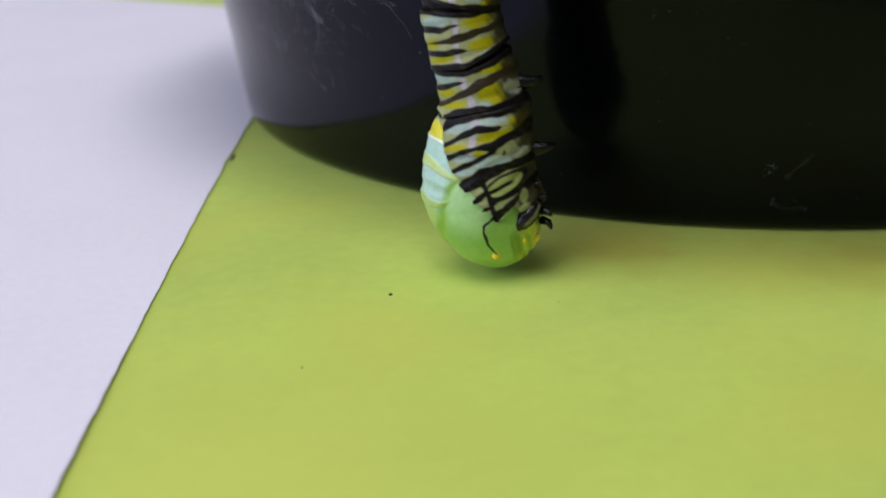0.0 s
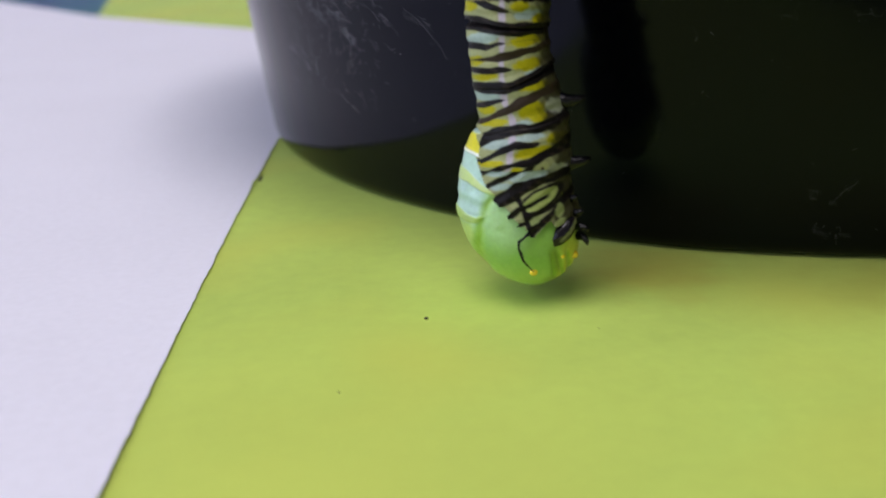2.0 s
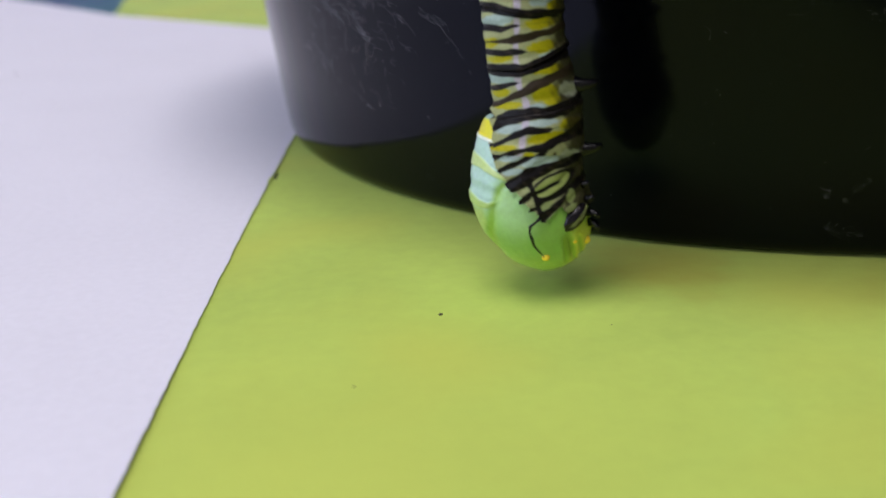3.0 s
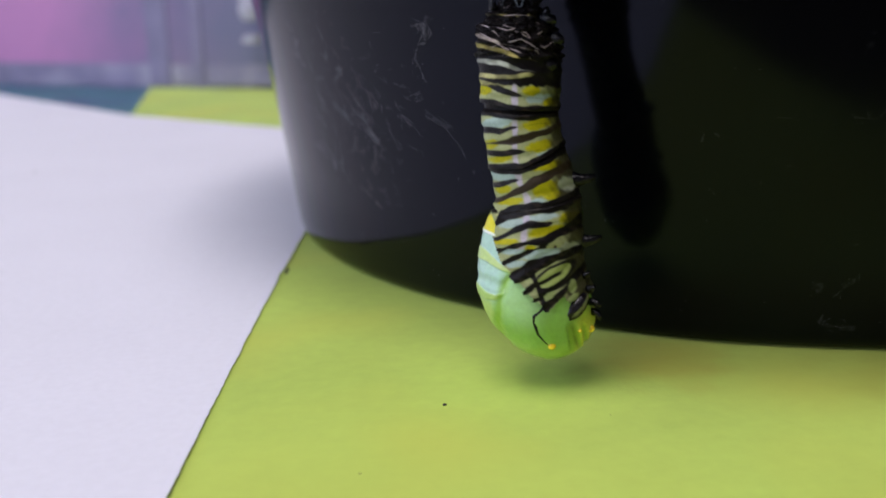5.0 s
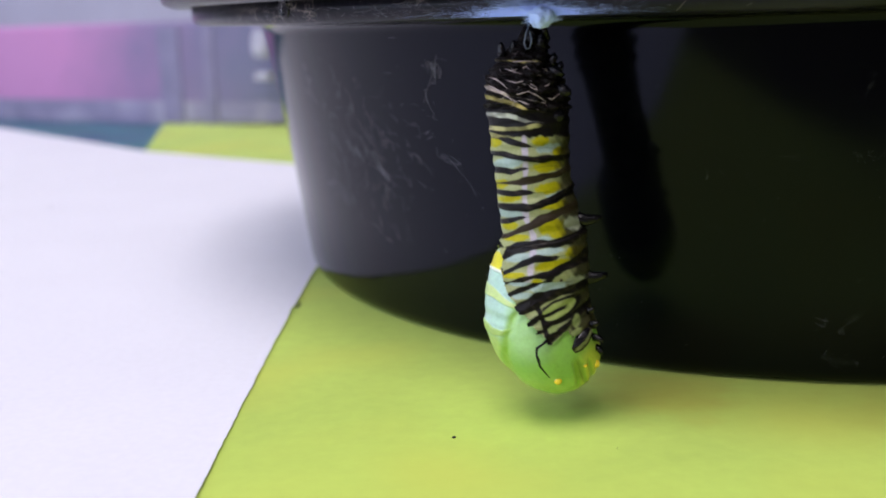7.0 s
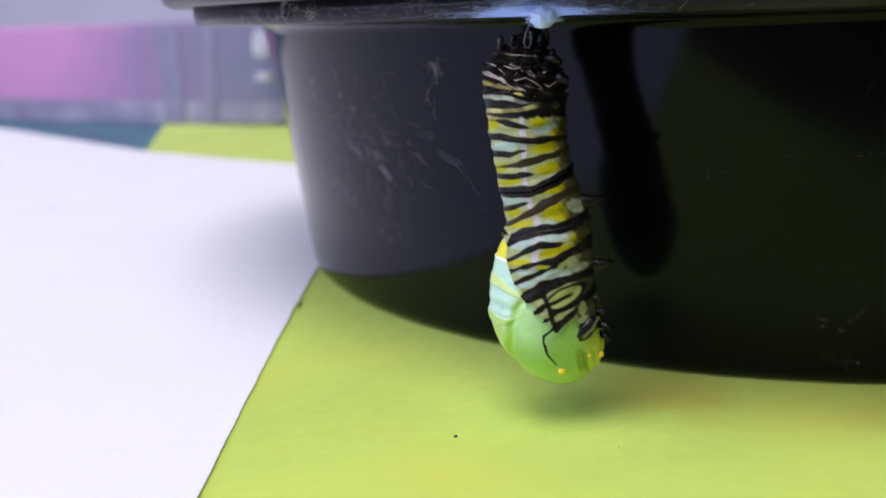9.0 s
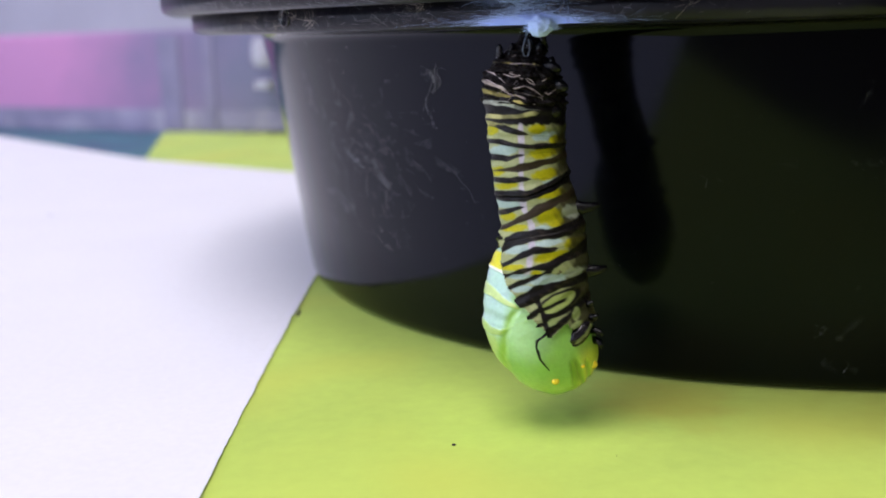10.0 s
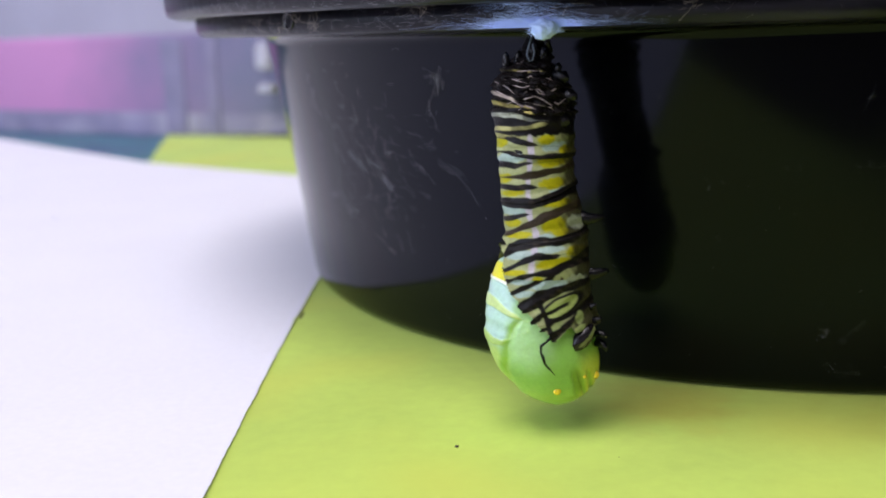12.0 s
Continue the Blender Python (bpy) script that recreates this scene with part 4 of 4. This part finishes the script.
    for x, y, fat in ((990, 216, 1.7), (985, 140, 1.0), (1000, 172, 1.2)):
        ce2 = CENTRE["b"]
        stub("proleg", [at(x - 14, y, -30, ce2), at(x, y, -44, ce2), at(x + 8, y + 3, -48, ce2), at(x + 11, y + 6, -46, ce2)],
             [UNIT * r * fat for r in (12, 10, 6, 1.5)], HORN, pieces["b"], "stubby shiny black proleg", 12)
    ce2 = CENTRE["stem"]
    stub("clasper_rim", [at(x, y, d, ce2) for x, y, d in ((935, 60, -24), (930, 76, -30), (927, 92, -34), (931, 103, -36), (937, 101, -36), (940, 88, -33), (937, 72, -29))],
         [UNIT * 1.5] * 7, CLASP, pieces["stem"], "grey rim of the clasper", 6)
    # lobes beside the tail clasper
    for x, y, dx, r in ((890, 104, -2, 7), (908, 100, 2, 6), (938, 78, 4, 9), (956, 84, 2, 9), (962, 60, 0, 6), (976, 118, 6, 8), (988, 132, 6, 8)):
        name = "stem" if y < 92 else "a"
        ce2 = CENTRE[name]
        stub("lobe", [at(x + 6, y + 24, -14, ce2), at(x, y + 8, -22, ce2), at(x + dx, y - 6, -24, ce2), at(x + dx, y - 11, -22, ce2)],
             [UNIT * q for q in (r * 1.1, r, r * 0.8, r * 0.25)], HORN, pieces[name], "", 10)
    # pale creases of the gathered skin: long folds that run down towards the belly, and short loose ones
    folds_glint_a = ((1.5, (898, 126), (912, 127), (928, 125), (950, 126)), (1.5, (882, 122), (884, 132), (888, 143), (893, 150)), (1.8, (924, 139), (931, 135), (938, 141)),
               # the stroke from (960, 148) is a glint drawn as a pale crease
               (1.8, (943, 147), (950, 148), (959, 150)), (1.4, (960, 148), (963, 141), (966, 133)), (1.0, (895, 140), (912, 146), (926, 150)), (1.0, (906, 118), (909, 112), (913, 121)))
    folds_b = ((2.3, (869, 152), (882, 157), (892, 165), (901, 175)), (2.6, (903, 180), (920, 182), (937, 176)), (1.7, (936, 177), (950, 183), (968, 193)),
               (1.8, (897, 157), (915, 162), (928, 158), (950, 168)), (1.5, (935, 163), (943, 170), (962, 176)), (1.9, (963, 166), (969, 164), (981, 154)),
               (1.9, (970, 185), (976, 188), (991, 178)), (2.0, (870, 168), (885, 175), (900, 186), (918, 195)), (2.2, (918, 192), (935, 198), (955, 208)))
    rng = random.Random(4)
    for name, y0, y1, count, folds in (("a", 112, 150, 7, folds_glint_a), ("b", 152, 200, 9, folds_b)):
        ce2 = CENTRE[name]
        bm = bmesh.new()
        ways = [(w, [(x + rng.gauss(0, 0.6), y + rng.gauss(0, 0.6)) for x, y in pts]) for w, *pts in folds]
        for _ in range(count):
            y = rng.uniform(y0, y1)
            mid, half = (float(v) for v in outline(y))
            x, length, tilt = mid + half * rng.uniform(-0.9, 0.7), rng.uniform(6, 15), rng.choice((0.3, 0.5, 0.15, 0.6, -0.7))
            ways.append((rng.uniform(0.6, 1.2), [(x + length * (f - 0.5), y + length * (f - 0.5) * tilt + 2 * math.sin(f * 4.5 + x)) for f in (0, 0.35, 0.7, 1)]))
        for wide, pts in ways:
            far = np.linspace(0, len(pts) - 1, 4 * (len(pts) - 1) + 1)
            xs, ys = (np.interp(far, range(len(pts)), [p[q] for p in pts]) for q in (0, 1))
            ring0 = None
            for k, (gx, gy) in enumerate(zip(xs.tolist(), ys.tolist())):
                mid, half = (float(v) for v in outline(gy))
                rr = max(0.05, 1 - ((gx - mid) / half) ** 2)
                p = Vector(at(gx, gy, -half * 0.98 * math.sqrt(rr) - 2.2, ce2))
                w = (0.25 + wide * math.sin(math.pi * min(0.96, k / len(xs) + 0.06)) * rng.uniform(0.35, 0.65)) * UNIT
                ring = [bm.verts.new(p + Vector((0, 1.4 * math.sin(t) * w, math.cos(t) * w))) for t in (0, 1.26, 2.51, 3.77, 5.03)]
                if ring0:
                    for q in range(5):
                        bm.faces.new((ring0[q], ring0[(q + 1) % 5], ring[(q + 1) % 5], ring[q]))
                ring0 = ring
        tagged(part("pale_creases", bm, CREASE, pieces[name], "pale folded creases in the black skin", smooth=True), kind="stuff")
    return pieces


BODY = caterpillar()


# ---------------------------------------------------------------- silk pad
def silk_pad():
    """Woven silk button on the flange with threads that spread along it."""
    rng = random.Random(7)
    bm = bmesh.new()
    bmesh.ops.create_icosphere(bm, subdivisions=4, radius=1.0)
    for v in bm.verts:
        n = noise.noise(v.co * 2.2) * 0.22 + noise.noise(v.co * 6) * 0.10
        p = v.co * (1 + n)
        v.co = Vector((p.x * (1.6 if p.z > 0.3 else 1.25), p.y * 1.0, p.z * (1.15 if p.z > 0 else 0.95))) * MM
    pad = part("silk_pad", bm, SILK, smooth=True)
    pad.location = PAD + Vector((0.0001, -0.0036, 0.0000))
    tagged(pad, "white fuzzy silk pad spun onto the rim of the tub", "silk pad")
    bm = bmesh.new()
    for _ in range(420):
        d = Vector((rng.gauss(0, 1), rng.gauss(0, 0.6), abs(rng.gauss(0.2, 0.8)) - 0.25)).normalized()
        p = Vector((d.x * 1.5, d.y * 1.0, d.z * 1.1)) * MM
        t = Vector((rng.gauss(0, 1), rng.gauss(0, 0.5), rng.gauss(0, 0.7))) * 0.00035
        strand(bm, [p * 0.95, p + t * 0.5 + d * 0.00012, p + t + d * 0.0001], rng.uniform(0.000006, 0.000014))
    for dx, dz, n in ((0.0044, 0.0010, 14), (-0.0026, 0.0012, 5), (0.0034, 0.0014, 4)):
        for k in range(n):
            o = Vector((rng.gauss(0, 0.0002), 0.0006, rng.gauss(0, 0.00015)))
            strand(bm, [Vector((dx * f, -0.0002 + 0.0012 * f, -0.0004 + (dz + 0.0004) * f ** 0.7)) + o * f for f in (0.15, 0.4, 0.7, 1.0)], 0.000018)
    tagged(part("silk_fuzz", bm, SILK, pad, "loose white silk fibres round the pad"), kind="stuff")
    bm = bmesh.new()
    a0 = math.degrees(math.atan2(PAD.y - TUB.y, PAD.x - TUB.x))
    base = Vector((TUB.x, TUB.y, 0)) - pad.location
    # blue threads massed near the pad paint the bluish sheen of the flange
    for _ in range(3600):
        a = a0 + 0.2 + rng.gauss(0, 1) * rng.choice((0.4, 0.6, 0.8, 1.2, 2.6))
        f = abs(rng.gauss(0.12, 0.10)) if rng.random() < 0.9 else rng.random()
        da, df = rng.gauss(0, 1.1), rng.gauss(0, 0.12)
        pts = []
        for k in range(4):
            g = min(1.0, max(0.0, f + df * k / 3))
            # the web slants from the foot of the flange up to the lip
            pts.append(base + on_ring(a + da * k / 3, 42.9 + 2.5 * g, 0.1073 + 0.0030 * g * g + 0.00015 * (k % 2)))
        strand(bm, pts, rng.uniform(0.0000025, 0.0000055) * (2.2 if abs(a - a0) < 1.3 else 0.9))
    tagged(part("silk_threads", bm, SHEEN_SILK, pad, "fine silk threads along the rim, coloured for their blue sheen"), kind="stuff")


silk_pad()


# ---------------------------------------------------------------- movement
def motions():
    # seconds, shift across and up in millimetres, turn in degrees
    moves = {
        "stem": [
            (0.0, 0.00, 0.00, 1.8), (0.5, 0.00, 0.00, 0.5), (1.0, 0.00, 0.00, 0.2), (1.5, 0.00, 0.00, 0.3), (2.0, 0.00, 0.00, 0.5),
            (2.5, 0.00, 0.00, 0.5), (4.5, 0.00, 0.00, 0.9), (5.0, -0.07, 0.16, 2.0), (5.5, 0.08, 0.12, -0.7), (6.0, 0.07, -0.04, -0.8),
            (6.5, 0.00, 0.00, 0.0), (7.0, -0.05, 0.10, 1.8), (9.0, -0.19, 0.14, 4.6), (9.5, -0.12, 0.09, 3.3), (10.0, -0.12, 0.14, 3.3),
            (10.5, 0.08, 0.04, -0.1), (11.0, -0.02, 0.04, 1.7), (11.5, -0.06, 0.07, 1.8), (12.0, -0.04, 0.03, 1.5),
        ],
        "a": [
            (0.0, -0.21, -0.13, 5.1), (0.5, -0.06, -0.15, 1.4), (1.0, -0.03, -0.22, 0.7), (1.5, -0.04, -0.19, 0.9), (2.0, -0.06, -0.10, 1.5),
            (2.5, -0.05, 0.08, 1.3), (4.5, -0.11, 0.21, 2.6), (5.0, -0.21, 0.63, 2.6), (5.5, 0.06, 0.33, 1.4), (6.0, 0.08, 0.10, 0.8),
            (6.5, 0.00, 0.00, 0.0), (7.0, -0.20, 0.12, 3.0), (9.0, -0.51, 0.66, 5.7), (9.5, -0.37, 0.58, 4.6), (10.0, -0.36, 0.67, 4.6),
            (10.5, -0.01, 0.29, 3.0), (11.0, -0.20, 0.25, 4.2), (11.5, -0.12, 0.20, 2.9), (12.0, 0.02, 0.27, 2.8),
        ],
        "b": [
            (0.0, -0.57, -0.35, 6.2), (0.5, -0.16, -0.42, 1.8), (1.0, -0.08, -0.61, 0.9), (1.5, -0.10, -0.53, 1.1), (2.0, -0.17, -0.28, 1.8),
            (2.5, -0.15, 0.21, 1.6), (4.5, -0.29, 0.59, 3.2), (5.0, -0.37, 1.23, 2.7), (5.5, -0.07, 0.54, 2.4), (6.0, -0.01, 0.37, 1.7),
            (6.5, 0.00, 0.00, 0.0), (7.0, -0.39, 0.04, 2.5), (9.0, -0.84, 1.38, 4.2), (9.5, -0.64, 1.32, 3.7), (10.0, -0.64, 1.41, 3.8),
            (10.5, -0.25, 0.66, 3.4), (11.0, -0.30, 0.58, 4.0), (11.5, -0.15, 0.32, 2.1), (12.0, 0.02, 0.66, 2.0),
        ],
        "c": [
            (0.0, -0.99, -0.62, 4.0), (0.5, -0.28, -0.74, 0.7), (1.0, -0.14, -1.07, 0.3), (1.5, -0.17, -0.92, 0.5), (2.0, -0.29, -0.49, 1.1),
            (2.5, -0.26, 0.37, 1.1), (4.5, -0.51, 1.02, 1.9), (5.0, -0.55, 1.37, 1.6), (5.5, -0.25, 0.65, 2.2), (6.0, -0.16, 0.52, 1.9),
            (6.5, 0.00, 0.00, 0.0), (7.0, -0.43, 0.19, -1.5), (9.0, -0.90, 2.09, -2.9), (9.5, -0.72, 2.13, -1.7), (10.0, -0.75, 2.24, -1.0),
            (10.5, -0.34, 1.37, -0.6), (11.0, -0.59, 1.28, -1.2), (11.5, -0.25, 0.87, -2.4), (12.0, -0.12, 1.40, -3.2),
        ],
        "d": [
            (0.0, -0.60, -1.01, -7.4), (0.5, -0.05, -1.12, -4.7), (1.0, -0.01, -1.55, -2.4), (1.5, -0.06, -1.27, -2.4), (2.0, -0.17, -0.93, -3.2),
            (2.5, -0.19, 0.08, -2.2), (4.5, -0.32, 1.01, -5.2), (5.0, -0.39, 0.77, -4.7), (5.5, -0.24, 0.53, -2.0), (6.0, -0.18, 0.50, -1.9),
            (6.5, 0.00, 0.00, 0.0), (7.0, -0.19, 0.36, -2.1), (9.0, -0.46, 2.25, -5.7), (9.5, -0.44, 2.38, -3.6), (10.0, -0.54, 2.56, -2.8),
            (10.5, -0.28, 1.93, 0.5), (11.0, -0.40, 1.89, -1.7), (11.5, -0.23, 1.55, 0.8), (12.0, -0.08, 1.93, -0.5),
        ],
        "e": [
            (0.0, 0.00, -1.51, -2.7), (0.5, 0.23, -1.52, -2.0), (1.0, 0.11, -1.88, -0.5), (1.5, 0.09, -1.39, -1.1), (2.0, 0.06, -1.21, -2.0),
            (2.5, -0.02, -0.32, -1.5), (4.5, 0.05, 0.67, -2.5), (5.0, -0.00, 0.55, -3.2), (5.5, -0.09, 0.26, -0.9), (6.0, 0.04, 0.43, -1.9),
            (6.5, 0.00, 0.00, 0.0), (7.0, -0.13, 0.40, -0.6), (9.0, 0.01, 1.94, -4.8), (9.5, -0.15, 2.07, -2.8), (10.0, -0.31, 2.30, -2.7),
            (10.5, -0.35, 1.82, 0.7), (11.0, -0.28, 1.84, -2.0), (11.5, -0.35, 1.61, 1.5), (12.0, -0.10, 1.69, 0.5),
        ],
        "g": [
            (0.0, 0.45, -1.79, -1.9), (0.5, 0.34, -1.66, -1.1), (1.0, 0.11, -2.04, 0.3), (1.5, 0.16, -1.42, -0.7), (2.0, 0.20, -1.26, -1.7),
            (2.5, 0.05, -0.44, -0.6), (4.5, 0.09, 0.31, -0.3), (5.0, 0.11, 0.27, -1.1), (5.5, -0.10, -0.00, 0.2), (6.0, 0.07, 0.27, -0.4),
            (6.5, 0.00, 0.00, 0.0), (7.0, -0.02, 0.43, -1.3), (9.0, 0.27, 1.77, -2.3), (9.5, -0.03, 1.87, -1.2), (10.0, -0.10, 2.09, -2.0),
            (10.5, -0.38, 1.73, -1.1), (11.0, -0.06, 1.81, -4.1), (11.5, -0.47, 1.66, -0.2), (12.0, -0.18, 1.64, -0.1),
        ],
        "lower": [
            (0.0, 0.85, -2.04, -2.6), (0.5, 0.47, -1.71, -2.7), (1.0, 0.08, -2.17, -1.2), (1.5, 0.23, -1.42, -2.8), (2.0, 0.40, -1.24, -3.5),
            (2.5, 0.12, -0.51, -3.0), (4.5, 0.31, 0.31, -3.9), (5.0, 0.38, 0.28, -4.0), (5.5, -0.02, 0.02, -2.1), (6.0, 0.29, 0.27, -2.5),
            (6.5, 0.00, 0.00, 0.0), (7.0, 0.05, 0.48, -1.0), (9.0, 0.52, 1.65, -2.1), (9.5, 0.19, 1.76, -1.4), (10.0, 0.05, 1.99, -1.1),
            (10.5, -0.04, 1.71, -2.2), (11.0, 0.58, 1.69, -4.8), (11.5, -0.14, 1.69, -2.6), (12.0, 0.10, 1.71, -3.2),
        ],
        "pupa": [
            (0.0, 0.25, -1.79, 2.1), (0.5, 0.07, -1.46, 2.0), (1.0, -0.36, -1.92, 2.2), (1.5, -0.07, -1.17, 1.8), (2.0, 0.12, -0.99, 1.7),
            (2.5, -0.08, -0.26, 1.5), (4.5, 0.28, 0.56, 0.7), (5.0, 0.40, 0.48, 0.2), (5.5, -0.13, -0.01, 0.7), (6.0, 0.27, 0.27, -0.2),
            (6.5, 0.00, 0.00, -0.0), (7.0, 0.23, 0.34, -0.1), (9.0, 0.52, 1.36, 0.6), (9.5, 0.03, 1.22, 1.0), (10.0, 0.05, 1.15, 0.9),
            (10.5, -0.23, 0.49, 0.8), (11.0, 0.69, 0.36, -0.5), (11.5, -0.38, 0.27, 0.6), (12.0, -0.04, 0.26, 0.8),
        ],
    }
    for name, rows in moves.items():
        cx, cz = CENTRE[name]
        walk(BODY[name], [(t, pose(cx + dx * MM, 0, cz + dz * MM, 0, turn, 0)) for t, dx, dz, turn in rows])


motions()
